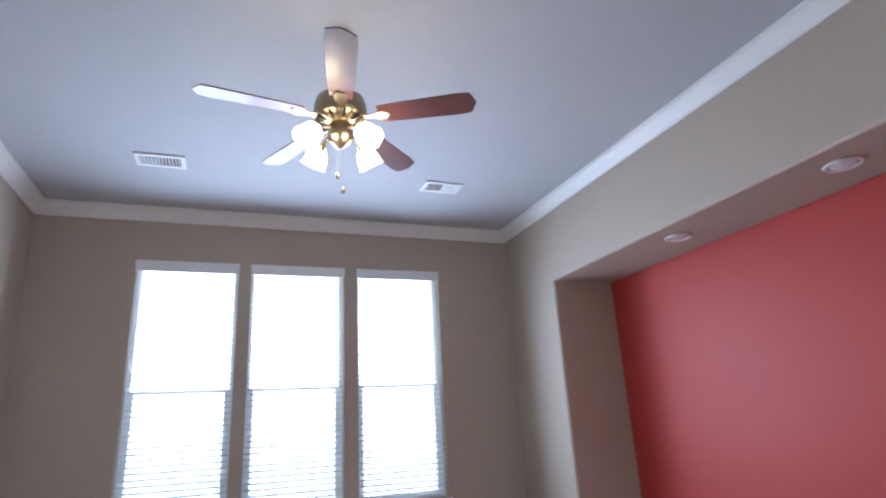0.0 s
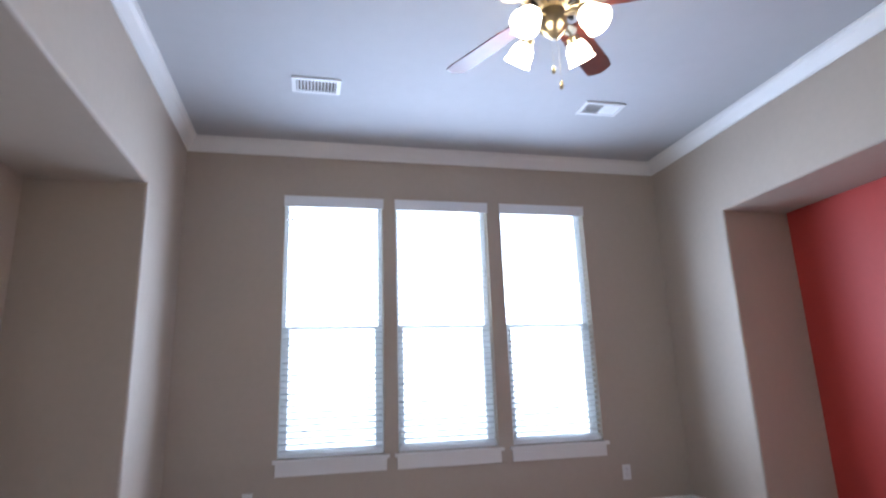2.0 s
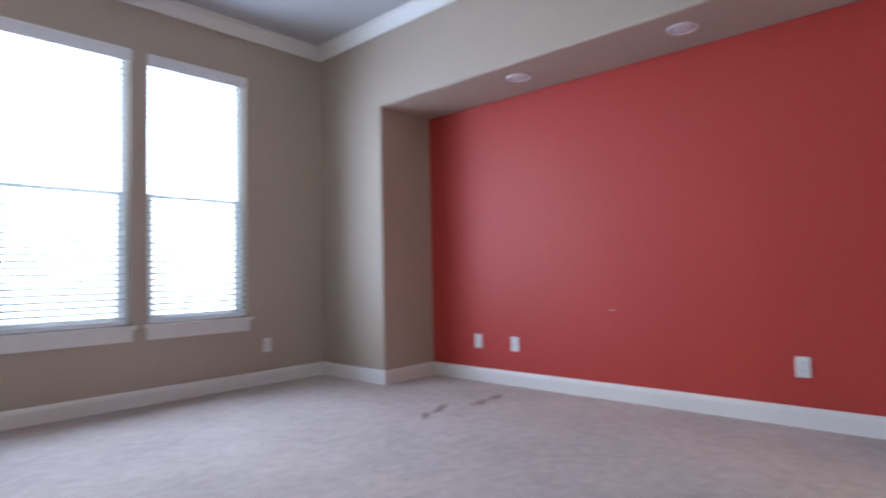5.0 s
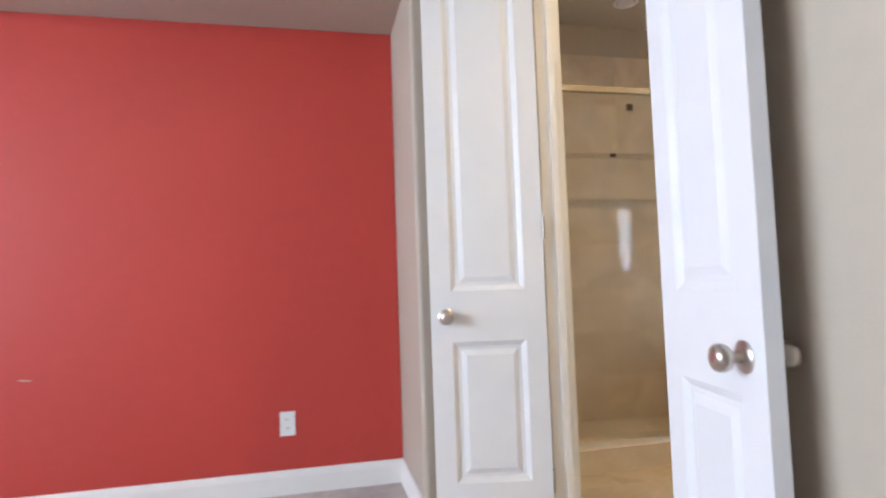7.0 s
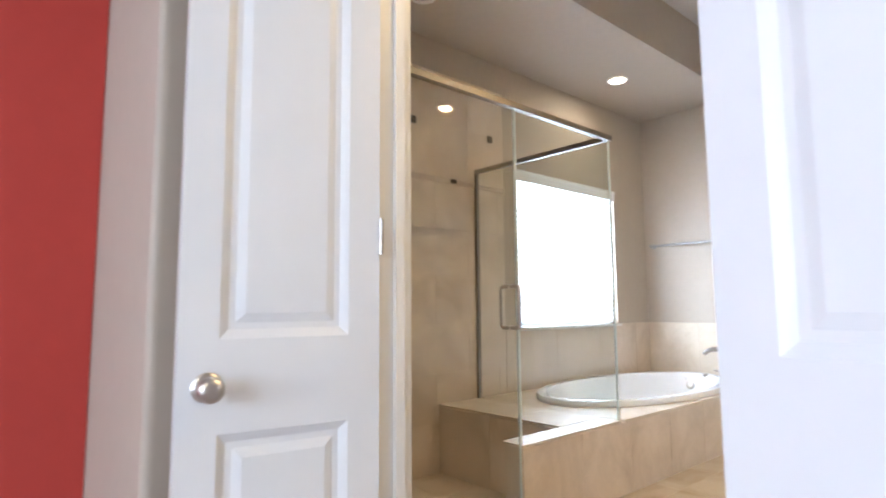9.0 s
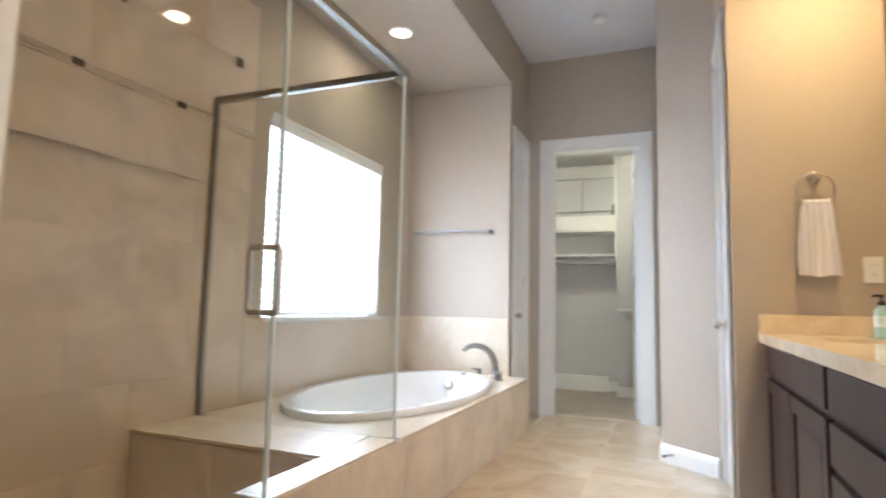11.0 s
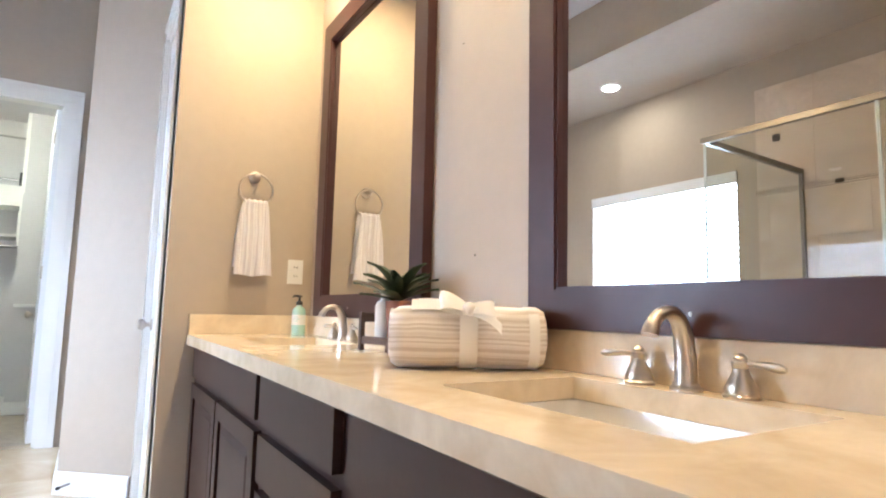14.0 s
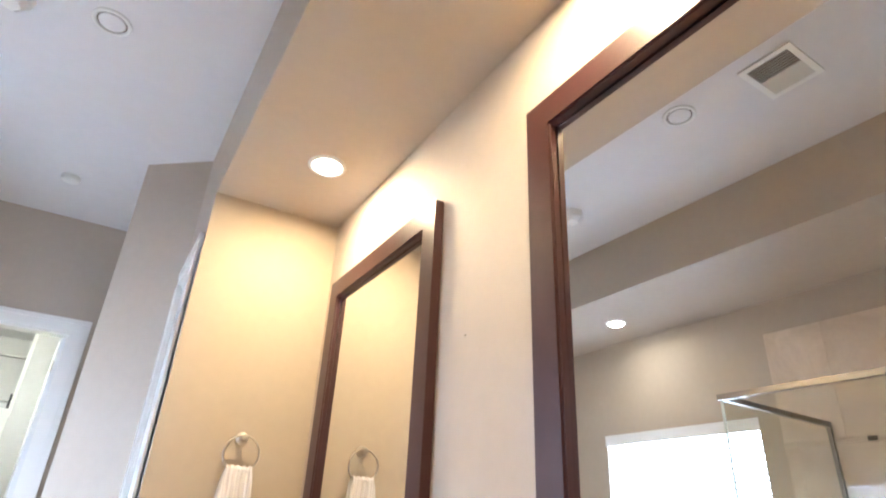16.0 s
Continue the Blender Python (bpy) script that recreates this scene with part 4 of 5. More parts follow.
# ---- tiles ----
def tile_field(parent, origin, u, v, w, h, tw, th, material_, gap=0.003, thick=0.008, shift=0.0, proud=0.0):
    """Square-edged tiles over a w x h field, as pieces of the given parent, with recessed joints."""
    u, v, o = Vector(u), Vector(v), Vector(origin)
    n = u.cross(v)
    cache = {}
    row, y = 0, 0.0
    while y < h - 0.01:
        hh = min(th, h - y)
        x = -shift * tw * (row % 2)
        while x < w - 0.005:
            a, b = max(x, 0.0), min(x + tw, w)
            if b - a > 0.02:
                key = (round(b - a, 3), round(hh, 3))
                if key not in cache:
                    bm_ = bmesh.new()
                    g, e = gap / 2, 0.0012
                    W, H = key
                    pts = lambda i, d: [(g + i, g + i, d), (W - g - i, g + i, d), (W - g - i, H - g - i, d), (g + i, H - g - i, d)]
                    rings(bm_, [pts(0, 0.0), pts(0, thick - e), pts(e, thick)])
                    cache[key] = finish("tile", bm_, material_)
                ob = new("tile", cache[key])
                ob.parent = parent
                p = o + u * a + v * y + n * proud
                ob.matrix_basis = Matrix(((u.x, v.x, n.x, p.x), (u.y, v.y, n.y, p.y), (u.z, v.z, n.z, p.z), (0, 0, 0, 1)))
            x += tw
        y += th
        row += 1


floor_tiles = thing("floor_bath", pose(0, 0, 0), "polished cream stone tile floor of the bath", "tile floor", kind="structure")
tile_field(floor_tiles, (BW, BS - 0.06, -0.008), (1, 0, 0), (0, 1, 0), DECK_X - BW, DOOR_Y1 - 0.05 - BS + 0.058, 0.46, 0.46, FLOORTILE, gap=0.0016)

# shower surround
TILE_TOP = 2.665
solid("wall_shower_backing", [(BE - 0.0122, BE - 0.001, GLASS_Y - 0.30, BN - 0.002, -0.08, TILE_TOP - 0.002), (DECK_X + 0.3, BE - 0.0132, BN - 0.0122, BN - 0.001, -0.08, TILE_TOP - 0.002), (BE - 0.0122, BE - 0.001, NICHE_Y + 0.002, GLASS_Y - 0.302, 0.3, 0.870), (NICHE_X + 0.002, BE - 0.0132, NICHE_Y + 0.001, NICHE_Y + 0.0122, 0.3, 0.870)], GROUT, "sandy grout behind the wall tiles", category="grout")
shower_tiles = thing("wall_shower_tiles", pose(0, 0, 0), "cream stone wall tiles of the shower", "wall tiles", kind="structure")
SH_N, SH_S = BN - 0.006, GLASS_Y - 0.30
for z0, z1, sh in ((-0.04, 1.885, 0.5), (1.925, TILE_TOP, 0.0)):
    tile_field(shower_tiles, (BE - 0.006, SH_N, z0), (0, -1, 0), (0, 0, 1), SH_N - SH_S, z1 - z0, 0.61 if sh else 0.61, 0.3208 if sh else 0.37, TILE, shift=sh, gap=0.0016)
    tile_field(shower_tiles, (DECK_X + 0.30, BN - 0.006, z0), (1, 0, 0), (0, 0, 1), BE - 0.014 - DECK_X - 0.30, z1 - z0, 0.61, 0.3208 if sh else 0.37, TILE, shift=sh, gap=0.0016)
tile_field(shower_tiles, (BE - 0.006, SH_S, 0.3), (0, -1, 0), (0, 0, 1), SH_S - NICHE_Y - 0.002, 0.572, 0.61, 0.572, TILE, gap=0.0025)
tile_field(shower_tiles, (BE - 0.014, NICHE_Y + 0.006, 0.3), (-1, 0, 0), (0, 0, 1), BE - 0.014 - NICHE_X, 0.572, 0.48, 0.572, DECKTILE, gap=0.0025)
for a, b, c, d in ((SH_N, SH_S, BE - 0.026, BE - 0.006),):
    bm = bmesh.new()
    prof = [(BE - 0.006, 1.886), (BE - 0.020, 1.886), (BE - 0.024, 1.893), (BE - 0.018, 1.899), (BE - 0.026, 1.905), (BE - 0.018, 1.911), (BE - 0.024, 1.917), (BE - 0.020, 1.924), (BE - 0.006, 1.924)]
    rings(bm, [[(x, a, z) for x, z in prof], [(x, b, z) for x, z in prof]])
    part("listello", bm, TILE, shower_tiles, "moulded cream border tile")
for y, z, w in ((-6.245, 2.28, 0.05), (-6.98, 2.28, 0.05), (-5.60, 2.28, 0.05), (-6.60, 1.905, 0.05), (-6.08, 1.905, 0.05)):
    bm = bmesh.new()
    hh = w / 2 if z > 2 else 0.014
    box(bm, BE - 0.020 if z > 2 else BE - 0.029, BE - 0.012, y - w / 2, y + w / 2, z - hh, z + hh)
    for k in range(3):
        zz = z - hh + (k + 0.5) * 2 * hh / 3
        box(bm, BE - 0.023 if z > 2 else BE - 0.031, BE - 0.018, y - w * 0.4, y + w * 0.4, zz - hh * 0.16, zz + hh * 0.16)
    part("accent_tile", bm, ACCENT, shower_tiles, "dark bronze accent tile")

# bench, deck, apron
solid("tub_deck_core", [(DECK_X + 0.012, BE - 0.014, GLASS_Y - 0.0, BENCH_Y - 0.012, 0.0, DECK - 0.012), (DECK_X + 0.012, DECK_X + 0.118, BENCH_Y, PONY_END - 0.012, 0.0, DECK - 0.012)], GROUT, "tiled shower bench and low wall", category="shower bench")
bench_tiles = thing("shower_bench_tiles", pose(0, 0, 0), "pale stone tiles over bench and low wall", "tiles", kind="structure")
tile_field(bench_tiles, (BE - 0.014, BENCH_Y - 0.012, -0.036), (-1, 0, 0), (0, 0, 1), BE - 0.014 - DECK_X - 0.13, DECK + 0.021, 0.45, 0.45, TILE, thick=0.012)
tile_field(bench_tiles, (DECK_X + 0.13, GLASS_Y, DECK - 0.012), (1, 0, 0), (0, 1, 0), BE - 0.014 - DECK_X - 0.13, BENCH_Y + 0.004 - GLASS_Y, 0.34, 0.40, DECKTILE, thick=0.012)
tile_field(bench_tiles, (DECK_X - 0.004, GLASS_Y, DECK - 0.012), (1, 0, 0), (0, 1, 0), 0.132, PONY_END + 0.004 - GLASS_Y, 0.14, 0.40, DECKTILE, thick=0.012)
tile_field(bench_tiles, (DECK_X + 0.118, PONY_END - 0.012, 0.0), (-1, 0, 0), (0, 0, 1), 0.118, DECK - 0.012, 0.14, 0.40, DECKTILE, thick=0.012)
tile_field(bench_tiles, (DECK_X + 0.118, BENCH_Y, -0.036), (0, 1, 0), (0, 0, 1), PONY_END - BENCH_Y - 0.012, DECK + 0.021, 0.45, 0.45, TILE, thick=0.012)
apron_tiles = thing("tub_apron_tiles", pose(0, 0, 0), "rosy cream stone tiles along the tub front", "tiles", kind="structure")
tile_field(apron_tiles, (DECK_X + 0.012, PONY_END, 0.0), (0, -1, 0), (0, 0, 1), PONY_END - NICHE_Y, DECK - 0.014, 0.46, 0.46, TILE, thick=0.012)
TUB_C, TUB_A, TUB_B = (0.935, -8.0), 0.525, 1.03
TY0, TY1 = NICHE_Y + 0.002, GLASS_Y
# deck with an oval hole for the tub
bm = bmesh.new()
N = 64
oval = [(TUB_C[0] + (TUB_A - 0.03) * math.cos(2 * math.pi * k / N), TUB_C[1] + (TUB_B - 0.03) * math.sin(2 * math.pi * k / N)) for k in range(N)]


def to_edge(x, y):
    dx, dy = x - TUB_C[0], y - TUB_C[1]
    s = min(((BE - 0.008 if dx > 0 else DECK_X - 0.004) - TUB_C[0]) / dx if abs(dx) > 1e-6 else 1e9, ((TY1 if dy > 0 else TY0) - TUB_C[1]) / dy if abs(dy) > 1e-6 else 1e9)
    return TUB_C[0] + dx * s, TUB_C[1] + dy * s


edge = [to_edge(x, y) for x, y in oval]
rings(bm, [[(x, y, DECK - 0.02) for x, y in oval], [(x, y, DECK) for x, y in oval], [(x, y, DECK) for x, y in edge], [(x, y, DECK - 0.02) for x, y in edge]], caps=False)
tub_deck = tagged(part("tub_deck", bm, DECKTILE), "pale stone deck round the oval tub", "tub deck", kind="structure")
for y in (-7.25, -7.7, -8.15, -8.6, -9.05):
    bm = bmesh.new()
    box(bm, DECK_X - 0.002, DECK_X + 0.10, y - 0.0015, y + 0.0015, DECK - 0.001, DECK + 0.0008)
    part("joint", bm, GROUT, tub_deck)
solid("tub_front_core", [(DECK_X + 0.012, DECK_X + 0.03, NICHE_Y, GLASS_Y, 0.0, DECK - 0.02)], GROUT, "core of the tiled tub front", category="tub front")
tub = thing("bathtub", pose(TUB_C[0], TUB_C[1], DECK), "white oval drop-in soaking tub set in the stone deck", "bathtub")
bm = bmesh.new()


def oval_ring(a, b, z, n=64):
    return [(a * math.cos(2 * math.pi * k / n), b * math.sin(2 * math.pi * k / n), z) for k in range(n)]


rings(bm, [oval_ring(TUB_A, TUB_B, 0.001), oval_ring(TUB_A + 0.004, TUB_B + 0.004, 0.022), oval_ring(TUB_A - 0.004, TUB_B - 0.004, 0.038), oval_ring(TUB_A - 0.03, TUB_B - 0.03, 0.043), oval_ring(TUB_A - 0.06, TUB_B - 0.065, 0.036), oval_ring(TUB_A - 0.075, TUB_B - 0.085, 0.01), oval_ring(TUB_A - 0.10, TUB_B - 0.14, -0.12), oval_ring(TUB_A - 0.14, TUB_B - 0.24, -0.28), oval_ring(TUB_A - 0.20, TUB_B - 0.34, -0.345), oval_ring(0.05, 0.1, -0.355)], caps=False)
part("tub_shell", bm, ACRYLIC, tub, smooth=True)
bm = bmesh.new()
lathe(bm, [(0.036, 0), (0.036, 0.006), (0.03, 0.012), (0.012, 0.014)], 24, pose(0.02, -TUB_B + 0.125, -0.06, -70))
part("overflow_plate", bm, NICKEL, tub, "nickel overflow plate", smooth=True)
for dx in (-0.06, 0.06):
    bm = bmesh.new()
    lathe(bm, [(0.02, 0), (0.018, 0.006), (0.006, 0.008)], 18, pose(dx + 0.02, -TUB_B + 0.10, -0.01, -70))
    part("air_jet", bm, ACRYLIC, tub, smooth=True)
bm = bmesh.new()
lathe(bm, [(0.022, 0.0), (0.020, 0.02), (0.008, 0.025)], 18, pose(-0.10, -TUB_B + 0.11, 0.03, -20))
part("air_button", bm, NICKEL, tub, smooth=True)

filler = thing("tub_faucet", pose(0.61, -9.05, DECK) @ Matrix.Diagonal((1.25, 1.25, 1.25, 1)), "brushed nickel arched tub faucet on the deck", "faucet")
bm = bmesh.new()
lathe(bm, [(0.034, 0), (0.034, 0.008), (0.027, 0.014), (0.024, 0.03)], 24)
part("base", bm, RAIL, filler, smooth=True)
bm = bmesh.new()
arc = bend((0, 0, 0.02), (0.0, 0.01, 0.18), (0.10, 0.03, 0.20)) + bend((0.10, 0.03, 0.20), (0.17, 0.045, 0.21), (0.20, 0.055, 0.165))[1:]
tube(bm, arc, [0.020 - 0.006 * k / len(arc) for k in range(len(arc))], 16)
part("spout", bm, RAIL, filler, smooth=True)
for dx, dy in ((0.12, -0.03), (-0.055, 0.10)):
    bm = bmesh.new()
    lathe(bm, [(0.026, 0), (0.026, 0.006), (0.016, 0.012), (0.012, 0.035), (0.015, 0.045), (0.010, 0.055)], 20, pose(dx, dy, 0))
    tube(bm, [(dx, dy, 0.043), (dx + 0.055, dy - 0.01, 0.05)], [0.007, 0.005], 10)
    part("handle", bm, RAIL, filler, smooth=True)

bar = thing("towel_bar", pose(0, NICHE_Y, 1.61), "brushed nickel towel bar on the niche wall", "towel bar")
bm = bmesh.new()
tube(bm, [(0.725, 0.06, 0), (1.405, 0.06, 0)], 0.012, 14)
part("rail", bm, CHROME, bar, smooth=True)
for x in (0.725, 1.405):
    bm = bmesh.new()
    lathe(bm, [(0.024, 0.0), (0.024, 0.008), (0.015, 0.014), (0.012, 0.05), (0.016, 0.056), (0.016, 0.07), (0.008, 0.075)], 20, pose(x, 0, 0, -90))
    part("post", bm, CHROME, bar, smooth=True)

# bath window
window("window_4", pose(BE, wy1, wz0, 0, 0, -90), wy1 - wy0, wz1 - wz0, T, "bright bath window behind white slats", BATH_WINDOW_WATTS, double=False)
blind("window_blind", pose(BE + 0.012, wy1, wz0 + 0.002, 0, 0, -90), wy1 - wy0, wz1 - wz0, "wide white slatted blind at the bath window", tilt=35)
bm = bmesh.new()
box(bm, BE - 0.03, BE + 0.08, wy0 - 0.02, wy1 + 0.02, wz0 - 0.022, wz0 - 0.001)
tagged(part("window_sill_4", bm, TRIM, bevel=0.005), "white sill of the bath window", "window sill", kind="structure")

# ---- shower ----
solid("shower_floor", [(DECK_X + 0.03, BE - 0.014, BENCH_Y, BN - 0.014, -0.12, -0.042)], GROUT, "grout bed of the shower floor", category="grout")
sh_floor = thing("shower_floor_tiles", pose(0, 0, 0), "small cream stone tiles of the shower floor", "tile floor", kind="structure")
tile_field(sh_floor, (DECK_X + 0.13, BENCH_Y, -0.042), (1, 0, 0), (0, 1, 0), BE - 0.016 - DECK_X - 0.13, BN - 0.014 - BENCH_Y, 0.31, 0.31, TILE, gap=0.004, thick=0.006)
solid("shower_curb", [(DECK_X - 0.002, DECK_X + 0.128, PONY_END + 0.002, BN - 0.016, -0.1, 0.12)], DECKTILE, "pale stone curb of the shower", category="curb", bevel=0.004)
drain = thing("shower_drain", pose(0.79, -5.70, -0.0355), "round metal drain in the shower floor", "drain")
bm = bmesh.new()
lathe(bm, [(0.05, 0), (0.05, 0.003), (0.04, 0.004), (0.003, 0.003)], 28)
part("grate", bm, CHROME, drain, smooth=True)
for k in range(8):
    bm = bmesh.new()
    lathe(bm, [(0.006, 0.0032), (0.006, 0.0045)], 10, pose(0.026 * math.cos(k * math.pi / 4), 0.026 * math.sin(k * math.pi / 4), 0))
    part("hole", bm, DARK, drain)


def glass_panel(name, boxes, label, edges):
    root = thing(name, pose(0, 0, 0), label, "shower glass")
    bm = bmesh.new()
    box(bm, *boxes)
    part("pane", bm, GLASS, root, "clear glass").visible_shadow = False
    for e in edges:
        bm = bmesh.new()
        box(bm, *e)
        part("glass_edge", bm, EDGE, root, "pale green polished edge")
    return root


g = 0.005
fx = GLASS_X
side = glass_panel("shower_side_glass", (fx + g, BE - 0.024, GLASS_Y - g, GLASS_Y + g, DECK + 0.002, GLASS_TOP - 0.028), "clear glass panel between shower and tub", ())
front = glass_panel("shower_front_glass", (fx - g, fx + g, GLASS_Y + 0.008, PONY_END - 0.004, DECK + 0.002, GLASS_TOP - 0.028), "clear glass panel standing on the low tiled wall", ((fx - g, fx + g, PONY_END - 0.004, PONY_END + 0.002, DECK + 0.002, GLASS_TOP - 0.028), (fx - g, fx + g, GLASS_Y - g, GLASS_Y + 0.006, DECK + 0.002, GLASS_TOP - 0.028)))
door = glass_panel("shower_door", (fx - g, fx + g, PONY_END + 0.010, BN - 0.03, 0.13, GLASS_TOP - 0.034), "clear frameless glass shower door, closed", ((fx - g, fx + g, PONY_END + 0.004, PONY_END + 0.010, 0.13, GLASS_TOP - 0.034),))
for nm, b in (("header_rail", (fx - 0.016, fx + 0.016, GLASS_Y - 0.016, BN - 0.012, GLASS_TOP - 0.03, GLASS_TOP)),):
    bm = bmesh.new()
    box(bm, *b)
    part(nm, bm, RAIL, front, "dull metal header rail", bevel=0.003)
bm = bmesh.new()
box(bm, fx + 0.017, BE - 0.02, GLASS_Y - 0.015, GLASS_Y + 0.015, GLASS_TOP - 0.03, GLASS_TOP)
part("header_rail", bm, RAIL, side, "dull metal header rail", bevel=0.003)
bm = bmesh.new()
box(bm, BE - 0.036, BE - 0.014, GLASS_Y - 0.012, GLASS_Y + 0.012, DECK + 0.002, GLASS_TOP - 0.03)
part("wall_channel", bm, RAIL, side, "dull metal wall channel", bevel=0.002)
hy, hz = PONY_END + 0.055, 1.03
for s, nm in ((-1, "handle"), (1, "handle")):
    bm = bmesh.new()
    d = s * 0.055
    path = [(fx + s * 0.004, hy, hz - 0.095), (fx + d * 0.75, hy, hz - 0.095)] + bend((fx + d * 0.75, hy, hz - 0.095), (fx + d, hy, hz - 0.095), (fx + d, hy, hz - 0.07), 4)[1:] + bend((fx + d, hy, hz + 0.07), (fx + d, hy, hz + 0.095), (fx + d * 0.75, hy, hz + 0.095), 4) + [(fx + s * 0.004, hy, hz + 0.095)]
    tube(bm, path, 0.0095, 12)
    part(nm, bm, NICKEL, door, "satin nickel pull handle", smooth=True)
for z in (0.35, 1.75):
    bm = bmesh.new()
    box(bm, fx - 0.012, fx + 0.012, BN - 0.085, BN - 0.016, z - 0.045, z + 0.045)
    part("hinge", bm, CHROME, door, bevel=0.004)

# ---- bath lights ----
WARM = (1.0, 0.70, 0.34)
for y in (-7.12, -5.68):
    downlight(-1.36, y, VAN_SOFFIT, 0.085, "white recessed light, lit, in the vanity soffit", True, "vanity lights")
    can_lamp(-1.36, y, VAN_SOFFIT - 0.012, CAN_WATTS, WARM)
for x, y, lit in ((1.05, -8.07, True), (1.11, -6.03, False)):
    downlight(x, y, NICHE_Z, 0.085, "white recessed light in the dropped tub ceiling", lit, "tub lights")
    if lit:
        can_lamp(x, y, NICHE_Z - 0.012, CAN_WATTS * 0.3, (1.0, 0.85, 0.64))
for x, y in ((-0.35, -7.45), (-0.25, -6.4)):
    downlight(x, y, BCEIL, 0.085, "white recessed light, unlit, in the high ceiling", False, "high ceiling lights")
sensor = thing("ceiling_sensor", pose(0.03, -7.5, BCEIL, 0, 0, 20), "small faceted white sensor under the bath ceiling", "sensor")
bm = bmesh.new()
rings(bm, [[(0.085 * math.cos(a), 0.085 * math.sin(a), 0) for a in (math.pi * k / 3 for k in range(6))], [(0.075 * math.cos(a), 0.075 * math.sin(a), -0.05) for a in (math.pi * k / 3 for k in range(6))], [(0.045 * math.cos(a), 0.045 * math.sin(a), -0.075) for a in (math.pi * k / 3 for k in range(6))]])
part("sensor_body", bm, PLASTIC, sensor, bevel=0.004)
vent("bath_ceiling_vent", -0.14, -5.92, BCEIL, 0.30, 0.25, 14, "y", "white ceiling register in the bath")
det = thing("smoke_detector", pose(-0.2, -9.15, BCEIL), "small round white detector on the bath ceiling", "detector")
bm = bmesh.new()
lathe(bm, [(0.06, 0), (0.06, -0.012), (0.05, -0.03), (0.02, -0.034)], 28)
part("detector_body", bm, PLASTIC, det, smooth=True)
# unseen glowing dome, added behind the door head to brighten the closet
cl = thing("closet_fill_light", pose(0.15, -10.28, CLOSET_CEIL), "unseen round fill light added on the closet ceiling", "ceiling light")
bm = bmesh.new()
lathe(bm, [(0.12, 0), (0.12, -0.03), (0.09, -0.06), (0.01, -0.075)], 28)
part("fill_dome", bm, glow("closet_fill_glow", (1.0, 0.95, 0.70), 75.0), cl, smooth=True)

# ---- vanity ----
FRONT = VAN_FRONT - 0.025
base = thing("vanity_cabinet", pose(0, 0, 0), "espresso stained vanity cabinet with doors and drawers", "vanity cabinet")
bm = bmesh.new()
box(bm, BW + 0.002, FRONT - 0.02, VAN_END + 0.002, BN - 0.016, 0.10, 0.66)
box(bm, BW + 0.002, FRONT - 0.02, VAN_END + 0.002, -7.40, 0.66, VAN_TOP - 0.043)
box(bm, BW + 0.002, FRONT - 0.02, -6.78, -5.90, 0.66, VAN_TOP - 0.043)
box(bm, FRONT - 0.06, FRONT - 0.02, -7.40, -6.78, 0.66, VAN_TOP - 0.043)
box(bm, FRONT - 0.06, FRONT - 0.02, -5.90, BN - 0.016, 0.66, VAN_TOP - 0.043)
box(bm, BW + 0.002, FRONT - 0.09, VAN_END + 0.002, BN - 0.016, 0.0, 0.10)
part("carcass", bm, ESPRESSO, base)


def front_panel(name, y0, y1, z0, z1, raised):
    bm_ = bmesh.new()
    x0, x1 = FRONT - 0.02, FRONT
    if raised:
        s = 0.055
        box(bm_, x0, x1, y0, y0 + s, z0, z1)
        box(bm_, x0, x1, y1 - s, y1, z0, z1)
        box(bm_, x0, x1, y0 + s, y1 - s, z0, z0 + s)
        box(bm_, x0, x1, y0 + s, y1 - s, z1 - s, z1)
        ob = part(name, bm_, ESPRESSO, base, bevel=0.003)
        bm_ = bmesh.new()
        loops = [[(x1 - d, y0 + s + o, z0 + s + o), (x1 - d, y1 - s - o, z0 + s + o), (x1 - d, y1 - s - o, z1 - s - o), (x1 - d, y0 + s + o, z1 - s - o)] for o, d in ((0.0, 0.009), (0.012, 0.009), (0.035, 0.003))]
        made = rings(bm_, loops, caps=False)
        bm_.faces.new(made[-1])
        part("raised_panel", bm_, ESPRESSO, ob)
    else:
        box(bm_, x0, x1, y0, y1, z0, z1)
        part(name, bm_, ESPRESSO, base, bevel=0.006)


for y0, y1 in ((-7.61, -6.53), (-5.89, -4.96)):
    front_panel("false_front", y0, y1, 0.70, 0.818, False)
    mid = (y0 + y1) / 2
    front_panel("cabinet_door", y0, mid - 0.008, 0.13, 0.672, True)
    front_panel("cabinet_door", mid + 0.008, y1, 0.13, 0.672, True)
for z0, z1 in ((0.70, 0.818), (0.556, 0.672), (0.355, 0.533), (0.13, 0.332)):
    front_panel("drawer_front", -6.49, -5.962, z0, z1, False)

SINKS = ((-7.33, -6.86), (-5.80, -5.32))
SX0, SX1 = -1.545, -1.235
top = thing("vanity_counter", pose(0, 0, 0), "polished cream limestone vanity counter with splashbacks", "countertop")
bm = bmesh.new()
t0, t1 = VAN_TOP - 0.042, VAN_TOP
ys = [VAN_END + 0.002, SINKS[0][0], SINKS[0][1], SINKS[1][0], SINKS[1][1], BN - 0.016]
grid_x = [BW + 0.002, SX0, SX1, VAN_FRONT]
vt = {}


def cv(x, y, z):
    k = (round(x, 4), round(y, 4), round(z, 4))
    if k not in vt:
        vt[k] = bm.verts.new(k)
    return vt[k]


def is_hole(i, j):
    return i == 1 and j in (1, 3)


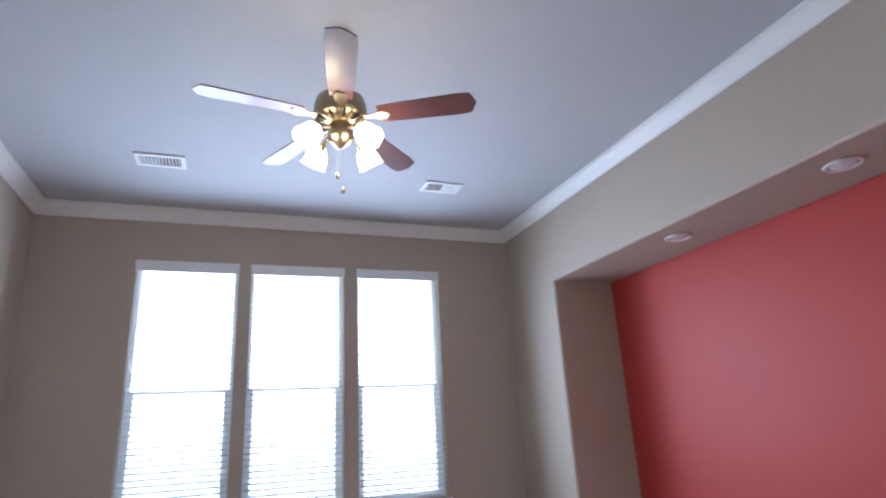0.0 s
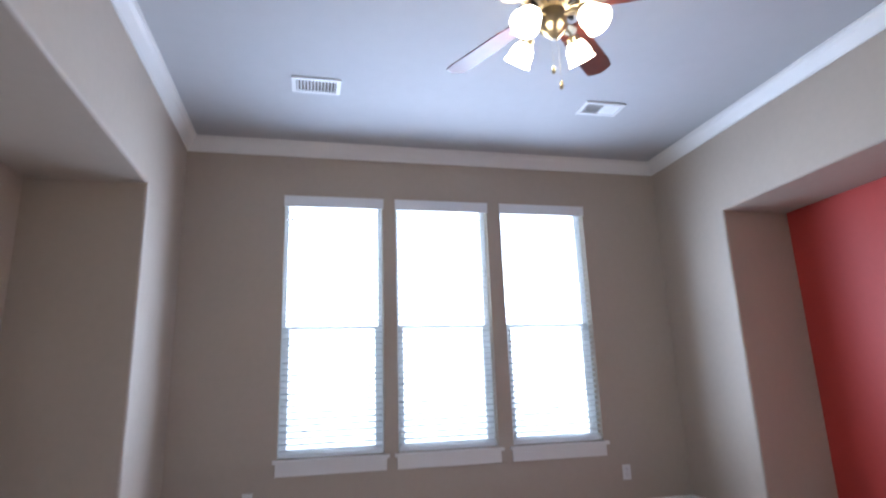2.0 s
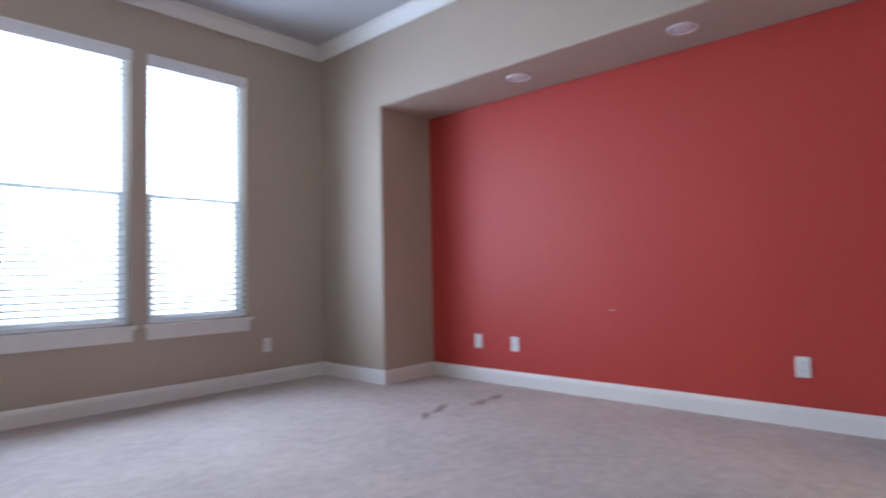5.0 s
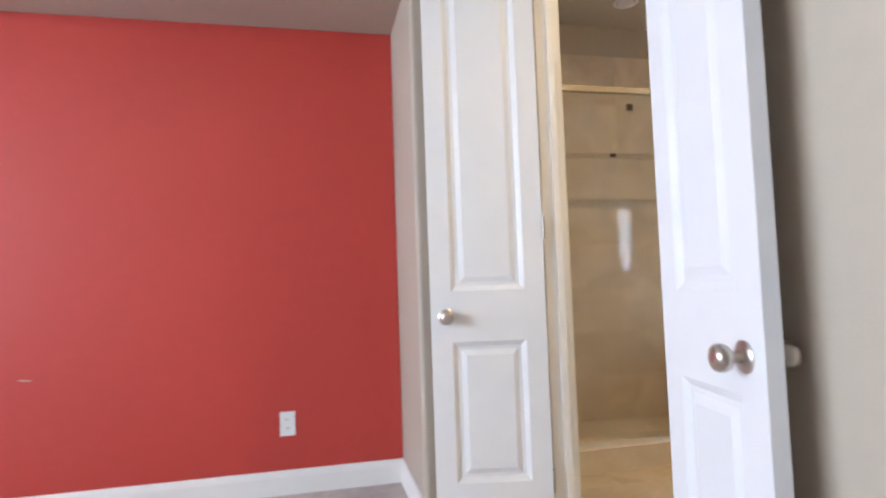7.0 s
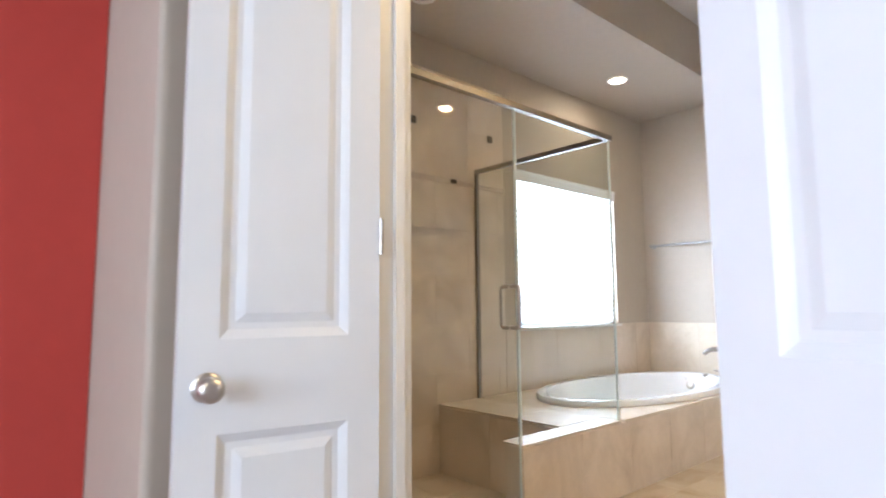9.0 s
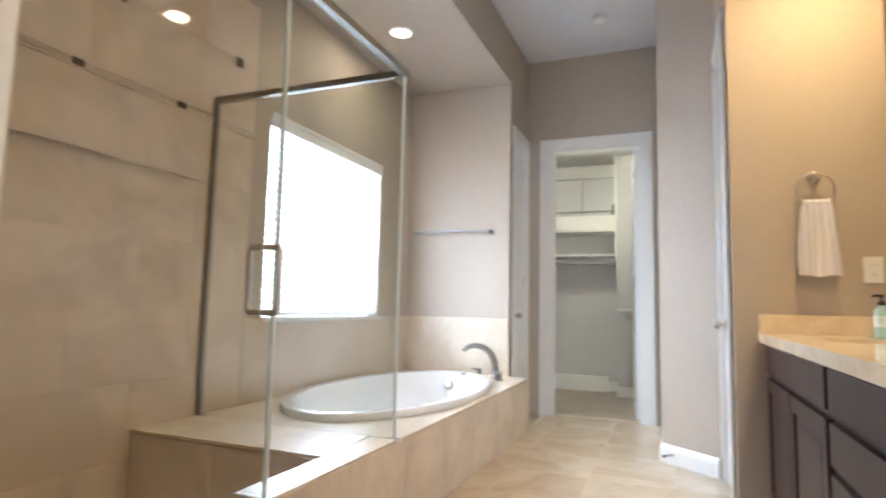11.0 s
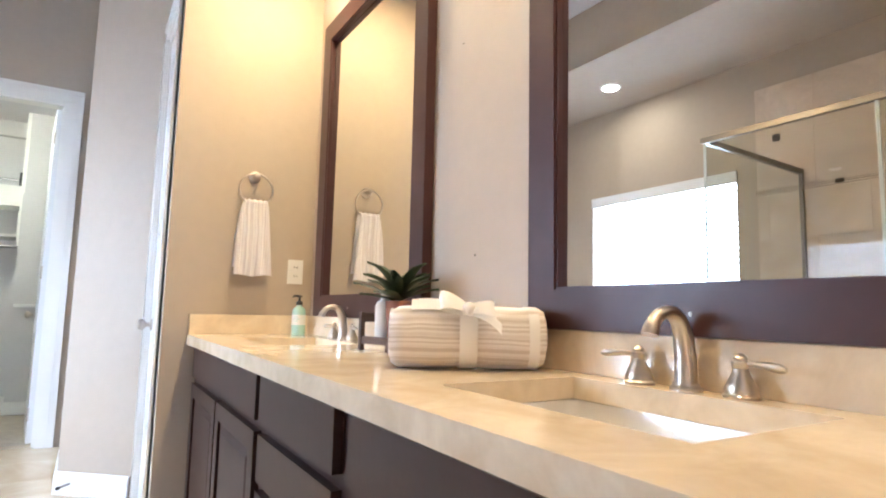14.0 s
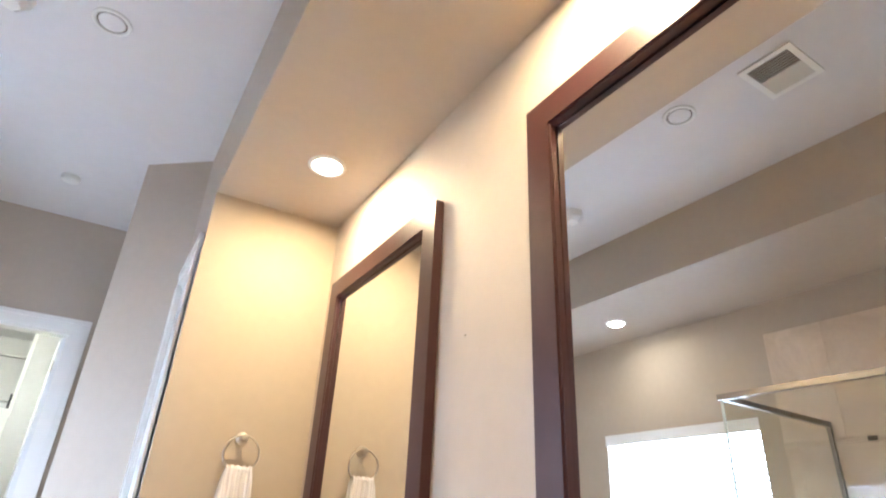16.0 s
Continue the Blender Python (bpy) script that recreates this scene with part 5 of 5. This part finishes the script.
for i in range(3):
    for j in range(5):
        if is_hole(i, j):
            continue
        xa, xb, ya, yb = grid_x[i], grid_x[i + 1], ys[j], ys[j + 1]
        bm.faces.new([cv(xa, ya, t1), cv(xb, ya, t1), cv(xb, yb, t1), cv(xa, yb, t1)])
        bm.faces.new([cv(xa, yb, t0), cv(xb, yb, t0), cv(xb, ya, t0), cv(xa, ya, t0)])
        for (di, dj), (p, q) in (((-1, 0), ((xa, yb), (xa, ya))), ((1, 0), ((xb, ya), (xb, yb))), ((0, -1), ((xa, ya), (xb, ya))), ((0, 1), ((xb, yb), (xa, yb)))):
            ii, jj = i + di, j + dj
            if not (0 <= ii < 3 and 0 <= jj < 5) or is_hole(ii, jj):
                bm.faces.new([cv(*p, t0), cv(*q, t0), cv(*q, t1), cv(*p, t1)])
part("slab", bm, COUNTER, top, bevel=0.004)
bm = bmesh.new()
box(bm, BW + 0.002, BW + 0.022, VAN_END + 0.024, BN - 0.016, VAN_TOP + 0.0005, VAN_TOP + 0.088)
part("backsplash", bm, COUNTER, top, bevel=0.002)
bm = bmesh.new()
box(bm, BW + 0.002, VAN_FRONT - 0.004, VAN_END + 0.002, VAN_END + 0.022, VAN_TOP + 0.0005, VAN_TOP + 0.088)
part("side_splash", bm, COUNTER, top, bevel=0.002)


def sink(y0, y1):
    cx_, cy_ = (SX0 + SX1) / 2, (y0 + y1) / 2
    root = thing("vanity_sink", pose(cx_, cy_, t0 - 0.002), "white rectangular undermount sink in the counter", "sink", "vanity sinks")
    w, h = (SX1 - SX0) / 2 + 0.006, (y1 - y0) / 2 + 0.006

    def rr(a, b, z, r):
        pts = []
        for qx, qy, s in ((1, 1, 0), (-1, 1, 90), (-1, -1, 180), (1, -1, 270)):
            for k in range(5):
                t = radians(s + 22.5 * k)
                pts.append((qx * (a - r) + r * math.cos(t), qy * (b - r) + r * math.sin(t), z))
        return pts
    bm_ = bmesh.new()
    rings(bm_, [rr(w + 0.02, h + 0.02, 0.0, 0.03), rr(w, h, 0.0, 0.03), rr(w - 0.01, h - 0.01, -0.06, 0.035), rr(w - 0.025, h - 0.03, -0.115, 0.05), rr(w - 0.07, h - 0.09, -0.135, 0.06), rr(0.02, 0.02, -0.140, 0.018)], caps=False)
    part("basin", bm_, PORCELAIN, root, smooth=True)
    bm_ = bmesh.new()
    lathe(bm_, [(0.028, -0.138), (0.026, -0.134), (0.02, -0.136), (0.003, -0.133)], 20)
    part("drain", bm_, NICKEL, root, smooth=True)


def faucet(y):
    root = thing("vanity_faucet", pose(BW + 0.052, y, VAN_TOP) @ Matrix.Diagonal((0.86, 0.94, 0.81, 1)), "satin nickel widespread faucet with two lever handles", "faucet", "vanity faucets")
    bm_ = bmesh.new()
    lathe(bm_, [(0.029, 0.0005), (0.029, 0.007), (0.024, 0.011), (0.023, 0.016)], 24)
    part("base", bm_, NICKEL, root, smooth=True)
    bm_ = bmesh.new()
    arc_ = bend((0, 0, 0.01), (-0.006, 0, 0.14), (0.035, 0, 0.158), 8) + bend((0.035, 0, 0.158), (0.085, 0, 0.172), (0.105, 0, 0.115), 8)[1:]
    n_ = len(arc_)
    tube(bm_, arc_, [0.021 - 0.008 * min(1, k / (n_ * 0.6)) + (0.002 if k > n_ - 3 else 0) for k in range(n_)], 16)
    part("spout", bm_, NICKEL, root, smooth=True)
    bm_ = bmesh.new()
    lathe(bm_, [(0.003, 0.10), (0.003, 0.150), (0.008, 0.153), (0.0085, 0.160), (0.005, 0.172), (0.001, 0.178)], 14, pose(-0.026, 0, 0))
    part("lift_rod", bm_, NICKEL, root, smooth=True)
    for s in (-1, 1):
        bm_ = bmesh.new()
        lathe(bm_, [(0.029, 0.0005), (0.030, 0.006), (0.026, 0.010), (0.027, 0.018), (0.023, 0.028), (0.014, 0.048), (0.0115, 0.057), (0.014, 0.060), (0.014, 0.070), (0.010, 0.073), (0.011, 0.077), (0.006, 0.084), (0.001, 0.086)], 24, pose(0, s * 0.102, 0))
        h_ = part("handle_base", bm_, NICKEL, root, smooth=True)
        bm_ = bmesh.new()
        tube(bm_, [(0.0, s * 0.112, 0.066), (0.006, s * 0.13, 0.067), (0.012, s * 0.155, 0.066), (0.016, s * 0.175, 0.064), (0.018, s * 0.183, 0.063)], [0.005, 0.006, 0.0095, 0.010, 0.004], 12, flat=0.75)
        part("lever", bm_, NICKEL, h_, smooth=True)


for y0, y1 in SINKS:
    sink(y0, y1)
    faucet((y0 + y1) / 2 - 0.012)


def framed_mirror(y0, y1, z0, z1, label, turn):
    root = thing("framed_mirror", pose(BW, (y0 + y1) / 2, z0), label, "mirror", "vanity mirrors")
    w, h, f, d = (y1 - y0) / 2, z1 - z0, 0.087, 0.036
    for a in ((-w, -w + f, 0, h), (w - f, w, 0, h), (-w + f, w - f, 0, f), (-w + f, w - f, h - f, h)):
        bm_ = bmesh.new()
        box(bm_, 0.001, d, a[0], a[1], a[2], a[3])
        part("frame_rail", bm_, FRAMEWOOD, root, bevel=0.003)
    i = 0.006
    for a in ((-w + f, -w + f + i, f, h - f), (w - f - i, w - f, f, h - f), (-w + f + i, w - f - i, f, f + i), (-w + f + i, w - f - i, h - f - i, h - f)):
        bm_ = bmesh.new()
        box(bm_, 0.012, 0.030, a[0], a[1], a[2], a[3])
        part("inner_bead", bm_, FRAMEWOOD, root)
    bm_ = bmesh.new()
    box(bm_, 0.004, 0.012, -w + f - 0.01, w - f + 0.01, f - 0.01, h - f + 0.01)
    part("mirror_glass", bm_, MIRROR, root, "clear silvered mirror glass", m=pose(0, 0, 0, 0, -0.6 * turn, turn))


framed_mirror(-7.52, -6.51, 0.963, 2.35, "tall mirror in a dark mahogany frame by the towel ring", 0.25)
framed_mirror(-5.998, -5.0, 0.963, 2.385, "tall mirror in a dark mahogany frame by the doorway", 0.5)

# towel ring, hand towel, outlet on the end wall
RX, RZ = -1.332, 1.603
ring_ = thing("towel_ring", pose(RX, VAN_END, RZ), "satin nickel towel ring on the end wall", "towel ring")
bm = bmesh.new()
lathe(bm, [(0.027, 0), (0.027, 0.008), (0.018, 0.014), (0.013, 0.03), (0.015, 0.042), (0.013, 0.052), (0.005, 0.055)], 22, pose(0, 0, 0, -90))
part("post", bm, NICKEL, ring_, smooth=True)
bm = bmesh.new()
tube(bm, [(0.075 * math.sin(2 * math.pi * k / 36), 0.043, -0.068 + 0.075 * math.cos(2 * math.pi * k / 36)) for k in range(37)], 0.0048, 10)
part("ring", bm, NICKEL, ring_, smooth=True)


def hand_towel():
    """One cloth hung through the ring: gathered at the top, spread and folded below."""
    root = thing("hand_towel", pose(RX, VAN_END, 1.475), "white and beige striped hand towel hung through the ring", "hand towel")
    for nm, y_, zb in (("front_fall", 0.058, -0.335), ("back_fall", 0.022, -0.30)):
        bm_ = bmesh.new()
        U, V = 36, 22
        grid = []
        for layer in (0.0, 0.005):
            rows = []
            for j in range(V + 1):
                v = j / V
                half = 0.052 + 0.032 * v ** 0.6
                rows.append([bm_.verts.new((half * (2 * i / U - 1) + 0.004 * math.sin(3 * v), y_ + layer + (0.008 * (1 - 0.4 * v)) * math.sin(i / U * 6 * math.pi + 1.3 * v) * (0.5 + v), -0.002 + zb * v + 0.004 * math.sin(i / U * 9))) for i in range(U + 1)])
            grid.append(rows)
        for rows in grid:
            for j in range(V):
                for i in range(U):
                    bm_.faces.new((rows[j][i], rows[j][i + 1], rows[j + 1][i + 1], rows[j + 1][i]))
        a, b = grid
        for j in range(V):
            bm_.faces.new((a[j][0], a[j + 1][0], b[j + 1][0], b[j][0]))
            bm_.faces.new((a[j][U], b[j][U], b[j + 1][U], a[j + 1][U]))
        for i in range(U):
            bm_.faces.new((a[V][i], a[V][i + 1], b[V][i + 1], b[V][i]))
            bm_.faces.new((a[0][i], b[0][i], b[0][i + 1], a[0][i + 1]))
        part(nm, bm_, HANDTOWEL, root, smooth=True)
    bm_ = bmesh.new()
    loops = []
    for i in range(25):
        x = -0.052 + 0.104 * i / 24
        loops.append([(x, 0.0425 + 0.022 * math.cos(a), -0.004 + 0.017 * math.sin(a) + 0.003 * math.sin(i * 1.1)) for a in (math.pi * k / 8 for k in range(9))] + [(x, 0.0425 + 0.012 * math.cos(a), -0.006 + 0.010 * math.sin(a)) for a in (math.pi * (8 - k) / 8 for k in range(9))])
    rings(bm_, loops)
    part("fold", bm_, HANDTOWEL, root, smooth=True)


hand_towel()
outlet(pose(-1.545, VAN_END, 1.168, 0, 0, 180), "white duplex outlet beside the mirror")

# counter things
soap = thing("soap_bottle", pose(-1.545, -7.57, VAN_TOP + 0.0005), "aqua pump bottle of hand soap with a white label", "soap bottle")
bm = bmesh.new()
lathe(bm, [(0.028, 0), (0.031, 0.004), (0.031, 0.10), (0.028, 0.118), (0.014, 0.13), (0.013, 0.138)], 26)
part("bottle", bm, SOAP, soap, smooth=True)
bm = bmesh.new()
lathe(bm, [(0.0316, 0.045), (0.0316, 0.092)], 26, caps=False)
part("label", bm, LABEL, soap, "white paper label", smooth=True)
for z, w in ((0.080, 0.6), (0.070, 0.9), (0.060, 0.5)):
    bm = bmesh.new()
    lo = [(0.0319 * math.cos(a), 0.0319 * math.sin(a), z) for a in (0.9 - w / 2 + w * k / 6 for k in range(7))]
    rings(bm, [lo, [(x, y, zz + 0.004) for x, y, zz in lo]], closed=False)
    part("label_line", bm, SOAP, soap)
bm = bmesh.new()
lathe(bm, [(0.015, 0.136), (0.015, 0.152), (0.006, 0.156), (0.005, 0.172), (0.012, 0.174), (0.012, 0.180), (0.003, 0.182)], 18)
tube(bm, [(0, 0, 0.177), (0.03, 0.01, 0.178), (0.036, 0.012, 0.172)], [0.006, 0.005, 0.004], 10)
part("pump", bm, BLACK, soap, "black pump", smooth=True)

caddy = thing("wooden_caddy", pose(-1.495, -6.515, VAN_TOP + 0.0005, 0, 0, 8), "small dark wooden tray box on the counter", "caddy")
for x in (-0.05, 0.05):
    for y in (-0.085, 0.085):
        bm = bmesh.new()
        box(bm, x - 0.007, x + 0.007, y - 0.007, y + 0.007, 0, 0.115)
        part("post", bm, CRATE, caddy, bevel=0.0015)
bm = bmesh.new()
box(bm, -0.055, 0.055, -0.090, 0.090, 0.020, 0.030)
part("tray_board", bm, CRATE, caddy, bevel=0.0015)
for b in ((-0.043, 0.043, -0.089, -0.081, 0.085, 0.112), (-0.043, 0.043, 0.081, 0.089, 0.085, 0.112), (-0.054, -0.046, -0.078, 0.078, 0.031, 0.112), (0.046, 0.054, -0.078, 0.078, 0.031, 0.043)):
    bm = bmesh.new()
    box(bm, *b)
    part("slat", bm, CRATE, caddy, bevel=0.0015)
lot = thing("lotion_bottle", pose(-1.487, -6.545, VAN_TOP + 0.0312), "white ribbed bottle standing in the wooden caddy", "bottle")
bm = bmesh.new()
lathe(bm, [(0.026, 0), (0.030, 0.004)] + [(0.030 if k % 2 else 0.0285, 0.012 + 0.006 * k) for k in range(16)] + [(0.022, 0.118), (0.013, 0.122), (0.013, 0.140), (0.004, 0.142)], 24)
part("bottle", bm, LABEL, lot, smooth=True)
plant = thing("potted_plant", pose(-1.493, -6.468, VAN_TOP + 0.0312), "dark green leafy plant in a small pot", "plant")
bm = bmesh.new()
lathe(bm, [(0.028, 0), (0.038, 0.115), (0.036, 0.12), (0.030, 0.112)], 22)
part("pot", bm, material("terracotta_pot", (0.28, 0.12, 0.08), 0.8, vary=0.1), plant, smooth=True)
rnd = random.Random(4)
for k in range(26):
    a = 2.4 * k + rnd.uniform(-0.25, 0.25)
    ln, lift = rnd.uniform(0.115, 0.165), 0.25 + 1.2 * k / 25 + rnd.uniform(-0.1, 0.1)
    w = rnd.uniform(0.013, 0.021)
    d = Vector((math.cos(a), math.sin(a), 0))
    s = Vector((-d.y, d.x, 0))
    bm = bmesh.new()
    prev = None
    loops = []
    for j in range(8):
        t = j / 7
        p = Vector((0, 0, 0.118)) + d * (ln * t * math.cos(lift * (1 - 0.35 * t))) + Vector((0, 0, ln * math.sin(lift) * t * (1.15 - 0.45 * t)))
        ww = w * (math.sin(math.pi * min(t * 0.93 + 0.05, 1.0)) ** 0.75) + 0.0006
        loops.append([p - s * ww + Vector((0, 0, 0.004)), p + Vector((0, 0, -0.002)), p + s * ww + Vector((0, 0, 0.004)), p + Vector((0, 0, 0.0005))])
    rings(bm, loops)
    part("leaf", bm, LEAF, plant, smooth=True)

# rolled towel with a ribbon
roll = thing("rolled_towel", pose(-1.435, -6.02, VAN_TOP + 0.001, 0, 0, -30), "rolled striped bath towel tied with a white ribbon", "towel")
bm = bmesh.new()
loops = []
for i in range(21):
    x = -0.165 + 0.33 * i / 20
    end = max(0.0, (abs(x) - 0.147) / 0.018)
    pinch = (1 - 0.10 * math.exp(-(x / 0.028) ** 2)) * (1 - 0.14 * end ** 2)
    ring_pts = []
    for k in range(40):
        a = 2 * math.pi * k / 40
        ry, rz = 0.078, 0.068
        ex = 0.75
        cy_, sz_ = math.cos(a), math.sin(a)
        ring_pts.append((x, pinch * ry * math.copysign(abs(cy_) ** ex, cy_), 0.068 + pinch * rz * math.copysign(abs(sz_) ** ex, sz_) + (0.0035 * noise.noise((x * 14, cy_ * 1.6, sz_ * 1.6)) + 0.0022 * math.sin(5 * a + x * 22)) * (1 if sz_ > -0.6 else 0)))
    loops.append(ring_pts)
rings(bm, loops)
part("towel_roll", bm, TOWEL, roll, smooth=True)
for s in (-1, 1):
    bm = bmesh.new()
    sp = []
    for k in range(46):
        a = k / 45 * 5.2 * math.pi
        r = 0.010 + 0.056 * k / 45
        sp.append((s * 0.1655, r * math.cos(a) * 1.1, 0.068 + r * math.sin(a) * 0.95))
    tube(bm, sp, 0.0042, 6)
    part("towel_spiral", bm, TOWEL, roll, smooth=True)
bm = bmesh.new()
pr = [(0.0, 0.083, 0.073)]
lo, hi = [], []
for x in (-0.019, 0.019):
    pts = []
    for k in range(40):
        a = 2 * math.pi * k / 40
        cy_, sz_ = math.cos(a), math.sin(a)
        pts.append((x, 0.0765 * math.copysign(abs(cy_) ** 0.75, cy_), 0.068 + 0.0665 * math.copysign(abs(sz_) ** 0.75, sz_)))
    lo.append(pts)
outer = [[(x, y * 1.02, 0.068 + (z - 0.068) * 1.02) for x, y, z in p] for p in lo]
rings(bm, [lo[0], outer[0], outer[1], lo[1]], caps=False)
part("ribbon_band", bm, RIBBON, roll, smooth=True)


def ribbon_strip(points, width, name, ends=0.45):
    """A strip of ribbon: points are (along the roll, up over its shoulder, off its surface)."""
    bm_ = bmesh.new()
    up_, off_ = Vector((0, -0.64, 0.77)), Vector((0, 0.77, 0.64))
    pts = [Vector((0, 0.060, 0.120)) + Vector((a, 0, 0)) + up_ * b + off_ * c for a, b, c in points]
    loops_ = []
    for i, p in enumerate(pts):
        d = (pts[min(i + 1, len(pts) - 1)] - pts[max(i - 1, 0)]).normalized()
        n_ = up_.cross(d).normalized()
        w_ = width * (ends + (1 - ends) * math.sin(math.pi * i / (len(pts) - 1)) ** 0.7 if ends < 1 else min(1.0, 0.45 + 1.5 * i / (len(pts) - 1)))
        loops_.append([p - up_ * w_, p - up_ * w_ * 0.35 + n_ * 0.002, p + up_ * w_ * 0.35 - n_ * 0.002, p + up_ * w_, p + up_ * w_ + n_ * 0.0014, p + up_ * w_ * 0.35 - n_ * 0.0006, p - up_ * w_ * 0.35 + n_ * 0.0034, p - up_ * w_ + n_ * 0.0014])
    rings(bm_, loops_)
    part(name, bm_, RIBBON, roll, smooth=True)


ribbon_strip(bend((0.0, 0.0, 0.006), (0.062, 0.026, 0.000), (0.062, 0.020, 0.014), 7) + bend((0.062, 0.020, 0.014), (0.055, 0.020, 0.036), (0.0, 0.0, 0.014), 8)[1:], 0.025, "bow_loop")
ribbon_strip(bend((0.0, 0.0, 0.006), (-0.052, 0.010, 0.002), (-0.054, -0.004, 0.014), 7) + bend((-0.054, -0.004, 0.014), (-0.044, -0.008, 0.034), (0.0, 0.0, 0.014), 8)[1:], 0.022, "bow_loop")
ribbon_strip(bend((0.0, 0.0, 0.004), (0.06, 0.022, 0.012), (0.122, 0.014, 0.006), 8), 0.015, "bow_tail", 1)
ribbon_strip(bend((0.0, -0.004, 0.010), (-0.035, -0.018, 0.030), (-0.066, -0.050, 0.010), 8), 0.015, "bow_tail", 1)
bm = bmesh.new()
bmesh.ops.create_icosphere(bm, subdivisions=2, radius=0.015, matrix=pose(0, 0.072, 0.129))
part("knot", bm, RIBBON, roll, smooth=True)
bm = bmesh.new()
hem = []
for x, k_ in ((-0.150, 1.0), (-0.150, 1.03), (-0.128, 1.03), (-0.128, 1.0)):
    hem.append([(x, k_ * 0.0775 * math.copysign(abs(math.cos(a)) ** 0.75, math.cos(a)), 0.068 + k_ * 0.0662 * math.copysign(abs(math.sin(a)) ** 0.75, math.sin(a))) for a in (2 * math.pi * k / 40 for k in range(40))])
rings(bm, hem, caps=False)
part("hem", bm, RIBBON, roll, "pale woven hem", smooth=True)

stop = thing("door_stop", pose(-0.70, -8.60, 0.06, 0, 0, 0), "small dark spring door stop on the baseboard", "door stop")
bm = bmesh.new()
tube(bm, [(0.0, 0.0, 0), (0.05, 0.065, 0.0)], 0.006, 10)
part("spring", bm, CHROME, stop, smooth=True)
bm = bmesh.new()
tube(bm, [(0.05, 0.065, 0.0), (0.058, 0.075, 0.0)], 0.009, 10)
part("rubber_tip", bm, BLACK, stop, smooth=True)

# ---- outside ----
sky_glow = glow("overcast_sky", (0.84, 0.92, 1.0), 3.2)
for nm, b_ in (("backdrop_north", (-9, 5, 3.0, 3.05, -0.4, 6)), ("backdrop_east", (3.4, 3.45, -14, -2, -0.4, 6))):
    bm = bmesh.new()
    box(bm, *b_)
    tagged(part(nm, bm, sky_glow), "plain bright overcast sky outside the windows", "sky backdrop", kind="structure")

bm = bmesh.new()
box(bm, -400, 400, -400, 400, -0.5, -0.35)
tagged(part("ground", bm, GRASS), "mown grass ground outside the house", "ground", kind="structure")
